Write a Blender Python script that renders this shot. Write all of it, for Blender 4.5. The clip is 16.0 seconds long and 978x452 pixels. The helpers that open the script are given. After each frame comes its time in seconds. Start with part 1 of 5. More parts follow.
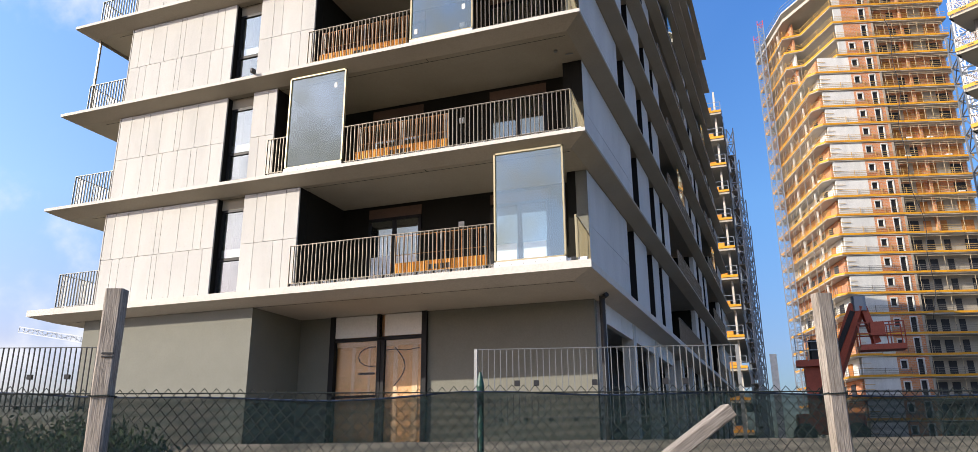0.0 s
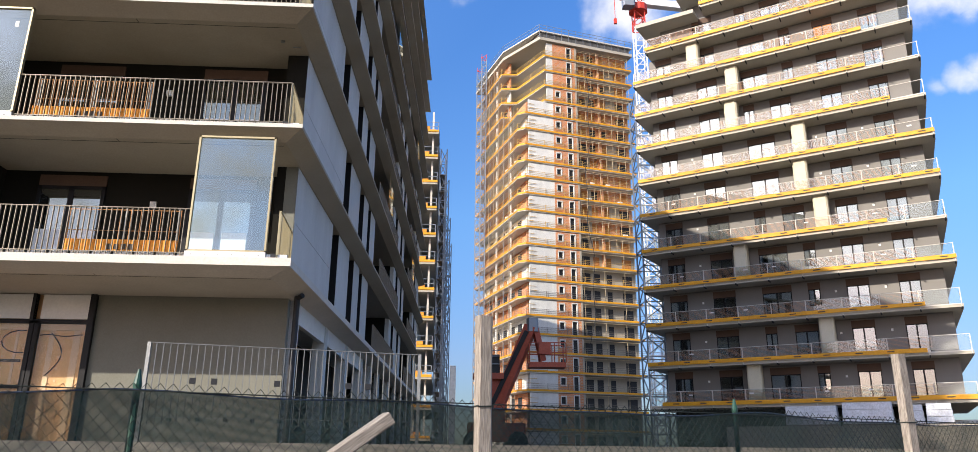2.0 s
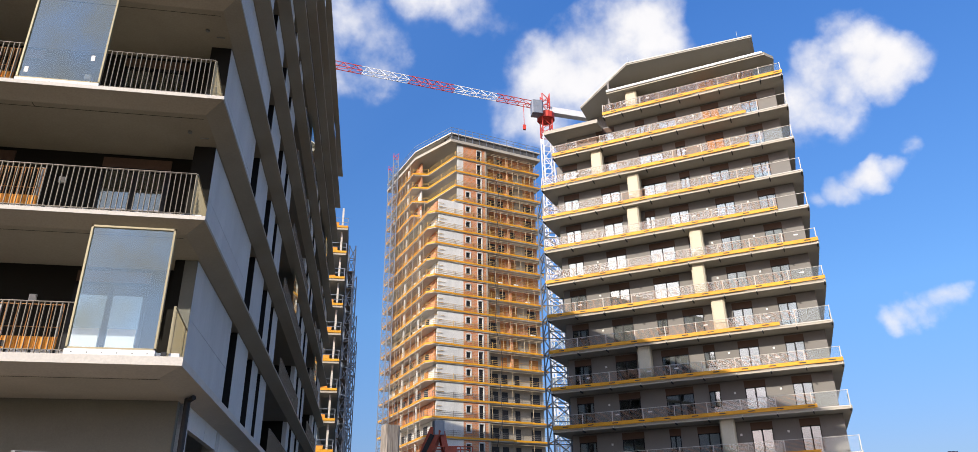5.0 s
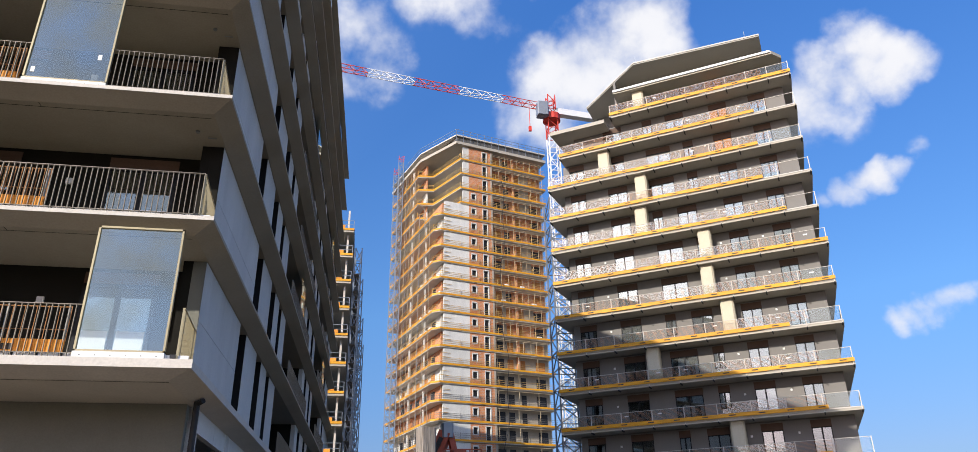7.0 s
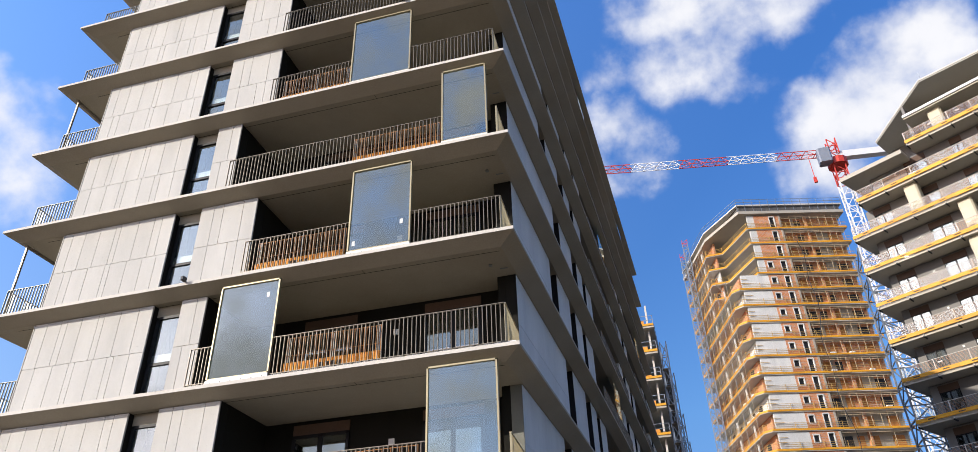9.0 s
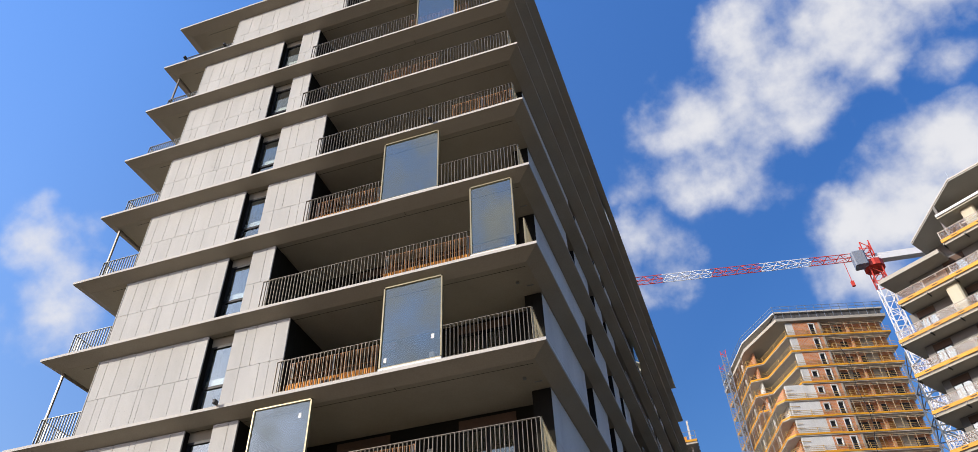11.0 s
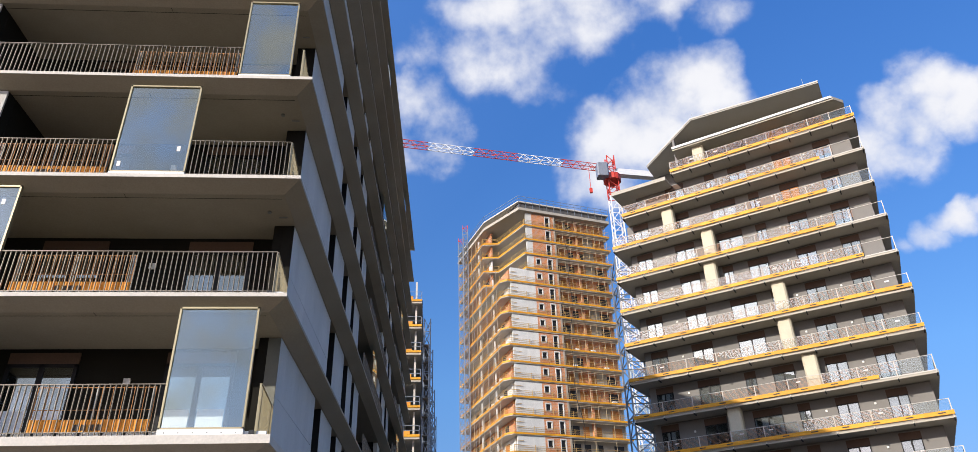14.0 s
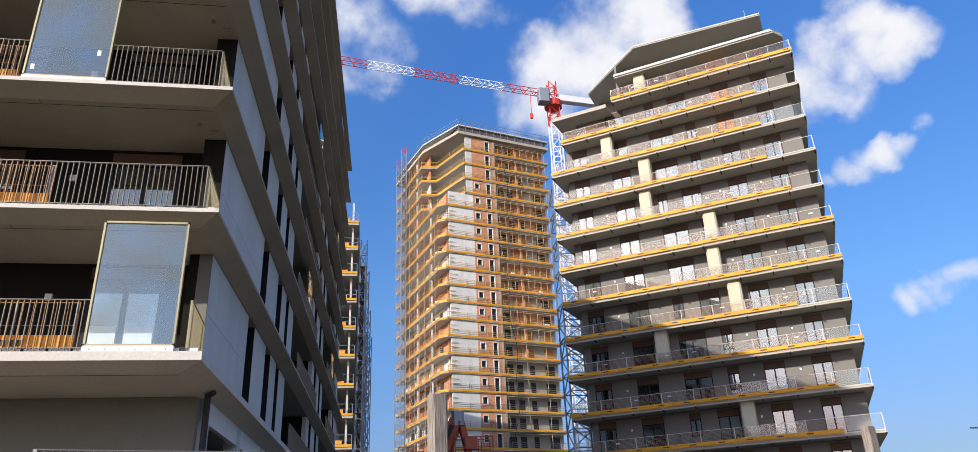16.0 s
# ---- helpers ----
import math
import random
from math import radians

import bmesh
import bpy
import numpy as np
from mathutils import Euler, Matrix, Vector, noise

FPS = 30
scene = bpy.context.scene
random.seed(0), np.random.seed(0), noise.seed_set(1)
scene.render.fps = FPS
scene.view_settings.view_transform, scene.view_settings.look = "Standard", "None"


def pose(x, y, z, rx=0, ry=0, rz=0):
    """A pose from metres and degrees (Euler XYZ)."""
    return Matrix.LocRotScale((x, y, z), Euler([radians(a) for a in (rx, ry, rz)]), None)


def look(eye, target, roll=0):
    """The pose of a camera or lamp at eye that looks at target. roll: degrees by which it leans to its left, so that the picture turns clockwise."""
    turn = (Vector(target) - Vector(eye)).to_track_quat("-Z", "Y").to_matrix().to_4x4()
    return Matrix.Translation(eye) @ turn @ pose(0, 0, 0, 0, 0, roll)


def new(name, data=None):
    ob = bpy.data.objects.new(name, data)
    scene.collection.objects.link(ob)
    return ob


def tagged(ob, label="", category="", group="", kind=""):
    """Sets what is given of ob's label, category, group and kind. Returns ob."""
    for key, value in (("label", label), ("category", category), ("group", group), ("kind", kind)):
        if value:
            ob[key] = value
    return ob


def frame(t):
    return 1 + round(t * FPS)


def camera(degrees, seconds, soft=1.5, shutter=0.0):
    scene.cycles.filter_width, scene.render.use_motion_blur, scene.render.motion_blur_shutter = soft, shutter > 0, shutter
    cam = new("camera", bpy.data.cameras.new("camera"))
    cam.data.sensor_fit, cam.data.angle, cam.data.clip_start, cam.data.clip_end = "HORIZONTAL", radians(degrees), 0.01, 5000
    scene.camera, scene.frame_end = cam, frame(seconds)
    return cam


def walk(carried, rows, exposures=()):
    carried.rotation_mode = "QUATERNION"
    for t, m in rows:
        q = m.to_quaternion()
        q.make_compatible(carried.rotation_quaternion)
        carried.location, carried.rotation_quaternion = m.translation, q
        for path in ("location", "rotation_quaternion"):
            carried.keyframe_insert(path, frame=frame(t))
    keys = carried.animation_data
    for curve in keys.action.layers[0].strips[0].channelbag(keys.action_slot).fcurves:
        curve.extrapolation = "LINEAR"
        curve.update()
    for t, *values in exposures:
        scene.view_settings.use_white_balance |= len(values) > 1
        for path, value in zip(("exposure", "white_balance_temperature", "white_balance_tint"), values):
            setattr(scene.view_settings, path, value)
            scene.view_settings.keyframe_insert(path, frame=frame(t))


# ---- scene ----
import itertools

cam = camera(66.4, 16.0, soft=0.5)
PATH = [
    (0, (3.218, -14.981, 2.038), (2.56, -13.182, 2.613), -0.4),
    (0.5, (3.24, -15.007, 2.036), (2.677, -13.179, 2.622), -0.4),
    (1, (3.281, -15.15, 2.04), (2.92, -13.268, 2.614), 0.4),
    (1.5, (3.305, -15.139, 2.036), (3.208, -13.228, 2.618), 0.5),
    (2, (3.32, -15.075, 2.042), (3.416, -13.165, 2.626), 0.5),
    (2.5, (3.327, -14.982, 2.042), (3.539, -13.086, 2.644), 0.3),
    (3, (3.336, -14.922, 2.047), (3.633, -13.037, 2.648), 0.1),
    (3.5, (3.321, -14.908, 2.082), (3.664, -13.057, 2.759), 0.1),
    (4, (3.331, -14.951, 2.064), (3.666, -13.125, 2.807), -0.2),
    (4.5, (3.359, -14.961, 2.098), (3.68, -13.161, 2.909), -0.5),
    (4.7, (3.34, -14.978, 2.092), (3.659, -13.187, 2.923), -0.8),
    (6.8, (3.219, -14.7, 2.15), (3.595, -12.908, 2.955), -0.8),
    (7, (3.191, -14.676, 2.141), (3.505, -12.886, 2.976), -1.1),
    (7.5, (3.262, -14.641, 2.189), (3.373, -12.848, 3.07), -1.7),
    (8, (3.215, -14.811, 2.157), (3.094, -13.054, 3.105), -2.1),
    (8.5, (3.235, -14.913, 2.159), (2.935, -13.211, 3.165), -2.1),
    (9, (3.249, -14.848, 2.154), (2.827, -13.217, 3.232), -2.0),
    (9.2, (3.296, -14.789, 2.168), (2.849, -13.183, 3.273), -1.7),
    (11.3, (3.215, -14.762, 2.068), (2.798, -13.377, 3.449), -2.6),
    (11.5, (3.214, -14.758, 2.072), (2.815, -13.407, 3.493), -2.7),
    (12, (3.191, -14.641, 2.156), (2.846, -13.346, 3.641), -2.5),
    (12.5, (3.176, -14.717, 2.075), (2.906, -13.391, 3.548), -3.0),
    (13, (3.193, -14.86, 1.941), (3.029, -13.434, 3.334), -3.5),
    (13.5, (3.241, -14.963, 2.017), (3.22, -13.362, 3.217), -2.3),
    (14, (3.212, -14.771, 2.037), (3.348, -13.042, 3.033), -1.8),
    (14.5, (3.19, -14.608, 2.095), (3.434, -12.849, 3.016), -1.9),
    (15, (3.177, -14.6, 2.067), (3.47, -12.82, 2.93), -2.0),
    (15.5, (3.186, -14.596, 2.056), (3.493, -12.805, 2.892), -2.4),
    (16, (3.194, -14.601, 2.049), (3.497, -12.798, 2.859), -2.6),
]
EXPOSURES = [(t, stops, 6750 if t < 5 else 6500, 11) for t, stops in ((0.0, 0.40), (3.0, 0.48), (4.0, 0.30), (7.0, 0.13), (9.0, 0.16), (11.5, -0.20), (12.5, -0.38), (13.0, -0.30), (14.0, 0.12), (16.0, 0.12))]
walk(cam, [(t, look(eye, target, roll)) for t, eye, target, roll in PATH], EXPOSURES)

# ---- world, sun, exposure ----
SUN_AZ, SUN_EL = 229.5, 25.0


def make_world():
    w = bpy.data.worlds.new("sky")
    scene.world = w
    w.use_nodes = True
    nt = w.node_tree
    nt.nodes.clear()
    N, L = nt.nodes.new, nt.links.new
    out, bg = N("ShaderNodeOutputWorld"), N("ShaderNodeBackground")
    sky = N("ShaderNodeTexSky")
    sky.sky_type, sky.sun_disc = "NISHITA", False
    sky.sun_elevation, sky.sun_rotation = radians(SUN_EL), radians(SUN_AZ)
    sky.air_density, sky.dust_density, sky.ozone_density = 1.0, 0.6, 3.0
    hsv = N("ShaderNodeHueSaturation")
    hsv.inputs["Saturation"].default_value = 1.06
    hsv.inputs["Value"].default_value = 1.65
    L(sky.outputs[0], hsv.inputs["Color"])
    tc = N("ShaderNodeTexCoord")
    # a clear spring sky: deeper and a little more violet overhead, hazy rather than glaring low down
    sep = N("ShaderNodeSeparateXYZ")
    L(tc.outputs["Generated"], sep.inputs[0])
    ramp = N("ShaderNodeValToRGB")
    ramp.color_ramp.elements[0].position, ramp.color_ramp.elements[0].color = 0.0, (0.36, 0.33, 0.37, 1)
    ramp.color_ramp.elements[1].position, ramp.color_ramp.elements[1].color = 0.85, (0.72, 1.06, 1.58, 1)
    el = ramp.color_ramp.elements.new(0.3)
    el.color = (0.86, 0.85, 0.98, 1)
    el = ramp.color_ramp.elements.new(0.12)
    el.color = (0.68, 0.53, 0.63, 1)
    L(sep.outputs["Z"], ramp.inputs[0])
    tint = N("ShaderNodeMixRGB")
    tint.blend_type, tint.inputs[0].default_value = "MULTIPLY", 1.0
    L(hsv.outputs[0], tint.inputs[1]); L(ramp.outputs[0], tint.inputs[2])
    # brighter haze on the side of the sun
    near = N("ShaderNodeVectorMath"); near.operation = "DOT_PRODUCT"
    a, e = radians(SUN_AZ), radians(SUN_EL)
    near.inputs[1].default_value = (math.sin(a) * math.cos(e), math.cos(a) * math.cos(e), math.sin(e))
    L(tc.outputs["Generated"], near.inputs[0])
    haze = N("ShaderNodeMapRange")
    haze.inputs["From Min"].default_value, haze.inputs["From Max"].default_value = -0.3, 0.5
    L(near.outputs["Value"], haze.inputs["Value"])
    glow = N("ShaderNodeMixRGB")
    glow.inputs[1].default_value, glow.inputs[2].default_value = (0.69, 0.93, 1.0, 1), (2.0, 1.8, 1.55, 1)
    L(haze.outputs[0], glow.inputs[0])
    lit = N("ShaderNodeVectorMath"); lit.operation = "MULTIPLY"
    L(tint.outputs[0], lit.inputs[0]); L(glow.outputs[0], lit.inputs[1])
    n1 = N("ShaderNodeTexNoise")
    n1.inputs["Scale"].default_value, n1.inputs["Detail"].default_value, n1.inputs["Roughness"].default_value = 13.0, 10.0, 0.53
    L(tc.outputs["Generated"], n1.inputs["Vector"])
    n2 = N("ShaderNodeTexNoise")
    n2.inputs["Scale"].default_value, n2.inputs["Detail"].default_value = 14.0, 8.0
    L(tc.outputs["Generated"], n2.inputs["Vector"])
    # bent direction, so that the clouds have ragged outlines
    sub = N("ShaderNodeVectorMath"); sub.operation = "SUBTRACT"; sub.inputs[1].default_value = (0.5, 0.5, 0.5)
    L(n2.outputs["Color"], sub.inputs[0])
    sc = N("ShaderNodeVectorMath"); sc.operation = "SCALE"; sc.inputs["Scale"].default_value = 0.075
    L(sub.outputs[0], sc.inputs[0])
    add = N("ShaderNodeVectorMath"); add.operation = "ADD"
    L(tc.outputs["Generated"], add.inputs[0]); L(sc.outputs[0], add.inputs[1])
    nrm = N("ShaderNodeVectorMath"); nrm.operation = "NORMALIZE"
    L(add.outputs[0], nrm.inputs[0])
    clouds = {  # bank: azimuth and elevation of each puff, radius in degrees, density
        "tall_bank": [(23.2, 51.0, 2.4, 1), (27.3, 49.8, 2.6, 1), (30.3, 47.8, 2.3, 1), (32.9, 46.5, 1.7, 0.8), (19.1, 50.4, 2.5, 1), (22.2, 47.8, 3.3, 1), (26.3, 47.1, 2.6, 1), (14.2, 49.7, 2.7, 1)],
        "tall_bank_foot": [(15.8, 46.5, 3.4, 1), (11.0, 46.4, 3.5, 1), (6.4, 46.9, 3.0, 1), (3.0, 46.3, 2.1, 0.8), (8.3, 43.6, 3.0, 0.95), (3.6, 43.1, 2.6, 0.75), (9.7, 40.9, 2.1, 0.55), (-1.3, 42.9, 1.9, 0.5), (27.5, 43.2, 1.5, 0.5)],
        "wisps": [(21.2, 55.0, 1.4, 0.5), (15.8, 55.4, 1.1, 0.35), (21.1, 42.7, 2.0, 0.4), (32.6, 49.5, 1.3, 0.4)],
        "low_bank": [(25.3, 38.7, 1.9, 1), (22.3, 38.4, 2.6, 1), (25.8, 36.8, 1.9, 0.8), (19.6, 37.5, 2.6, 1), (17.1, 35.1, 3.0, 1), (15.3, 32.4, 2.6, 0.9), (19.6, 35.2, 2.6, 1), (14.0, 33.7, 1.8, 0.6), (22.2, 35.6, 2.1, 0.9)],
        "edge_puffs": [(-1.9, 39.1, 2.0, 0.8), (-0.3, 37.0, 2.1, 0.75), (-3.8, 36.1, 1.9, 0.6), (1.9, 36.7, 1.3, 0.5), (10.7, 40.6, 1.4, 0.35)],
        "left_haze": [(-54.8, 35.4, 2.4, 0.7), (-53.0, 33.0, 2.0, 0.6), (-54.4, 30.3, 3.0, 0.6), (-54, 8, 8, 0.5)],
        "right_puffs": [(41.5, 32.7, 1.9, 1), (43.1, 31.4, 1.6, 1), (38.9, 31.6, 2.1, 1), (37.2, 30.5, 2.0, 0.9), (36.3, 28.9, 1.5, 0.6), (43.3, 26.3, 0.6, 0.45)],
        "right_wisps": [(40.2, 24.8, 1.1, 1), (38.3, 24.2, 1.1, 1), (36.6, 24.2, 0.9, 0.8), (41.6, 25.0, 0.7, 0.6), (43.8, 15.9, 0.7, 0.7), (43.1, 15.7, 0.9, 1), (42.4, 15.6, 0.9, 1), (41.7, 15.5, 0.9, 1), (41.0, 15.4, 0.8, 1), (40.2, 15.2, 0.8, 0.9), (39.4, 15.1, 0.7, 0.8)],
        "behind": [(153, 46, 9, 1), (172, 38, 9, 1), (219, 50, 10, .9), (120, 32, 9, .8), (151, 24, 8, 1), (174, 21, 8, 1), (196, 29, 9, 1), (190, 54, 9, .9), (165, 12, 7, .8), (209, 20, 9, .9), (204, 40, 10, .9), (184, 40, 9, 1)],
    }
    last = None
    for az, up, r, strength in itertools.chain(*clouds.values()):
        az, up = radians(az), radians(up)
        dot = N("ShaderNodeVectorMath"); dot.operation = "DOT_PRODUCT"
        dot.inputs[1].default_value = (math.sin(az) * math.cos(up), math.cos(az) * math.cos(up), math.sin(up))
        L(nrm.outputs[0], dot.inputs[0])
        mr = N("ShaderNodeMapRange")
        mr.inputs["From Min"].default_value, mr.inputs["From Max"].default_value = math.cos(radians(r * 1.7)), 1.0
        mr.inputs["To Max"].default_value = strength
        L(dot.outputs["Value"], mr.inputs["Value"])
        if last is None:
            last = mr.outputs[0]
        else:
            mx = N("ShaderNodeMath"); mx.operation = "MAXIMUM"
            L(last, mx.inputs[0]); L(mr.outputs[0], mx.inputs[1])
            last = mx.outputs[0]
    # density: blob plus grain
    ma = N("ShaderNodeMath"); ma.operation = "MULTIPLY_ADD"
    L(n1.outputs["Fac"], ma.inputs[0]); ma.inputs[1].default_value = 2.3; ma.inputs[2].default_value = -1.3
    ad = N("ShaderNodeMath"); ad.operation = "ADD"
    L(last, ad.inputs[0]); L(ma.outputs[0], ad.inputs[1])
    gate = N("ShaderNodeMapRange"); gate.interpolation_type = "SMOOTHSTEP"
    gate.inputs["From Min"].default_value, gate.inputs["From Max"].default_value = 0.04, 1.1
    L(ad.outputs[0], gate.inputs["Value"])
    cut = N("ShaderNodeMapRange")
    cut.inputs["From Min"].default_value, cut.inputs["From Max"].default_value = 0.0, 0.35
    L(last, cut.inputs["Value"])
    mul = N("ShaderNodeMath"); mul.operation = "MULTIPLY"
    L(gate.outputs[0], mul.inputs[0]); L(cut.outputs[0], mul.inputs[1])
    col = N("ShaderNodeMixRGB")
    col.inputs[1].default_value, col.inputs[2].default_value = (7.0, 7.3, 8.0, 1), (9.2, 9.2, 9.4, 1)
    L(n1.outputs["Fac"], col.inputs[0])
    mix = N("ShaderNodeMixRGB")
    L(mul.outputs[0], mix.inputs[0]); L(lit.outputs[0], mix.inputs[1]); L(col.outputs[0], mix.inputs[2])
    L(mix.outputs[0], bg.inputs["Color"])
    bg.inputs["Strength"].default_value = 0.1
    L(bg.outputs[0], out.inputs["Surface"])


make_world()
sun = bpy.data.lights.new("sun", "SUN")
sun.energy, sun.angle, sun.color = 5.0, radians(0.5), (1.0, 0.935, 0.83)
sa, se = radians(SUN_AZ), radians(SUN_EL)
sun_from = Vector((math.sin(sa) * math.cos(se), math.cos(sa) * math.cos(se), math.sin(se)))
tagged(new("sun", sun), "the sun, high and warm", "sun", kind="structure").matrix_world = look(sun_from * 100, (0, 0, 0))


# ---- mesh tools ----
class Geo:
    """Verts and faces of one mesh, gathered from boxes, prisms and tubes."""

    def __init__(self):
        self.v, self.f = [], []

    def add(self, vs, fs, m=None):
        b = len(self.v)
        self.v += [tuple(m @ Vector(p)) for p in vs] if m else [tuple(p) for p in vs]
        self.f += [tuple(b + i for i in f) for f in fs]
        return self

    def box(self, x0, x1, y0, y1, z0, z1, m=None, c=0.0):
        """A box; with c, its long upright or lying edges are chamfered."""
        if c <= 0:
            vs = [(x, y, z) for z in (z0, z1) for y in (y0, y1) for x in (x0, x1)]
            return self.add(vs, [(0, 2, 3, 1), (4, 5, 7, 6), (0, 1, 5, 4), (2, 6, 7, 3), (0, 4, 6, 2), (1, 3, 7, 5)], m)
        prof = [(x0 + c, y0), (x1 - c, y0), (x1, y0 + c), (x1, y1 - c), (x1 - c, y1), (x0 + c, y1), (x0, y1 - c), (x0, y0 + c)]
        return self.prism(prof, z0, z1, m)

    def prism(self, poly, z0, z1, m=None):
        n = len(poly)
        vs = [(x, y, z0) for x, y in poly] + [(x, y, z1) for x, y in poly]
        fs = [tuple(range(n))[::-1], tuple(range(n, 2 * n))] + [(i, (i + 1) % n, n + (i + 1) % n, n + i) for i in range(n)]
        return self.add(vs, fs, m)

    def tube(self, p, q, r, n=6, r2=None):
        p, q = Vector(p), Vector(q)
        m = Matrix.Translation(p) @ (q - p).to_track_quat("Z", "Y").to_matrix().to_4x4()
        h, r2 = (q - p).length, r if r2 is None else r2
        a = [2 * math.pi * i / n for i in range(n)]
        vs = [(r * math.cos(t), r * math.sin(t), 0) for t in a] + [(r2 * math.cos(t), r2 * math.sin(t), h) for t in a]
        fs = [tuple(range(n))[::-1], tuple(range(n, 2 * n))] + [(i, (i + 1) % n, n + (i + 1) % n, n + i) for i in range(n)]
        return self.add(vs, fs, m)

    def beam(self, p, q, a, b):
        """A square bar from p to q, a by b across."""
        p, q = Vector(p), Vector(q)
        m = Matrix.Translation(p) @ (q - p).to_track_quat("Z", "Y").to_matrix().to_4x4()
        return self.box(-a / 2, a / 2, -b / 2, b / 2, 0, (q - p).length, m)

    def sweep(self, pts, r, n=6):
        """One round bar along a line of points that runs mostly level."""
        b = len(self.v)
        for i, p in enumerate(pts):
            d = Vector(pts[min(i + 1, len(pts) - 1)]) - Vector(pts[max(i - 1, 0)])
            m = Matrix.Translation(p) @ d.to_track_quat("Z", "Y").to_matrix().to_4x4()
            self.v += [tuple(m @ Vector((r * math.cos(2 * math.pi * k / n), r * math.sin(2 * math.pi * k / n), 0))) for k in range(n)]
        for i in range(len(pts) - 1):
            self.f += [(b + i * n + k, b + i * n + (k + 1) % n, b + (i + 1) * n + (k + 1) % n, b + (i + 1) * n + k) for k in range(n)]
        return self

    def mesh(self, name, mat):
        me = bpy.data.meshes.new(name)
        me.from_pydata(self.v, [], self.f)
        me.update()
        if mat:
            me.materials.append(mat)
        return me


CLEAR_KINDS = ("window_glass", "screen_glass", "balustrade_glass", "shop_door_glass")     # panes let daylight through


def part(name, geo, mat, parent, label="", m=None):
    data = geo if isinstance(geo, bpy.types.Mesh) else geo.mesh(name, mat)
    ob = new(name, data)
    ob.parent = parent
    if m:
        ob.matrix_local = m
    if mat and mat.name in CLEAR_KINDS:
        # a thin pane: one polished outer face, its other faces plainly clear
        ob.visible_shadow = False
        data.materials.append(CLEAR_BACK)
        outer = max(data.polygons, key=lambda f: f.area * (1 if f.normal.x * 0.5 - f.normal.y > 0.1 else 0))
        for f in data.polygons:
            f.material_index = 0 if f.index == outer.index else 1
    return tagged(ob, label)


def thing(name, label, category, m=None, group="", kind=""):
    ob = new(name)
    ob.empty_display_size = 0.3
    if m:
        ob.matrix_world = m
    return tagged(ob, label, category, group, kind)


def single(name, geo, mat, label, category, m=None, group="", kind=""):
    ob = new(name, geo if isinstance(geo, bpy.types.Mesh) else geo.mesh(name, mat))
    if m:
        ob.matrix_world = m
    return tagged(ob, label, category, group, kind)


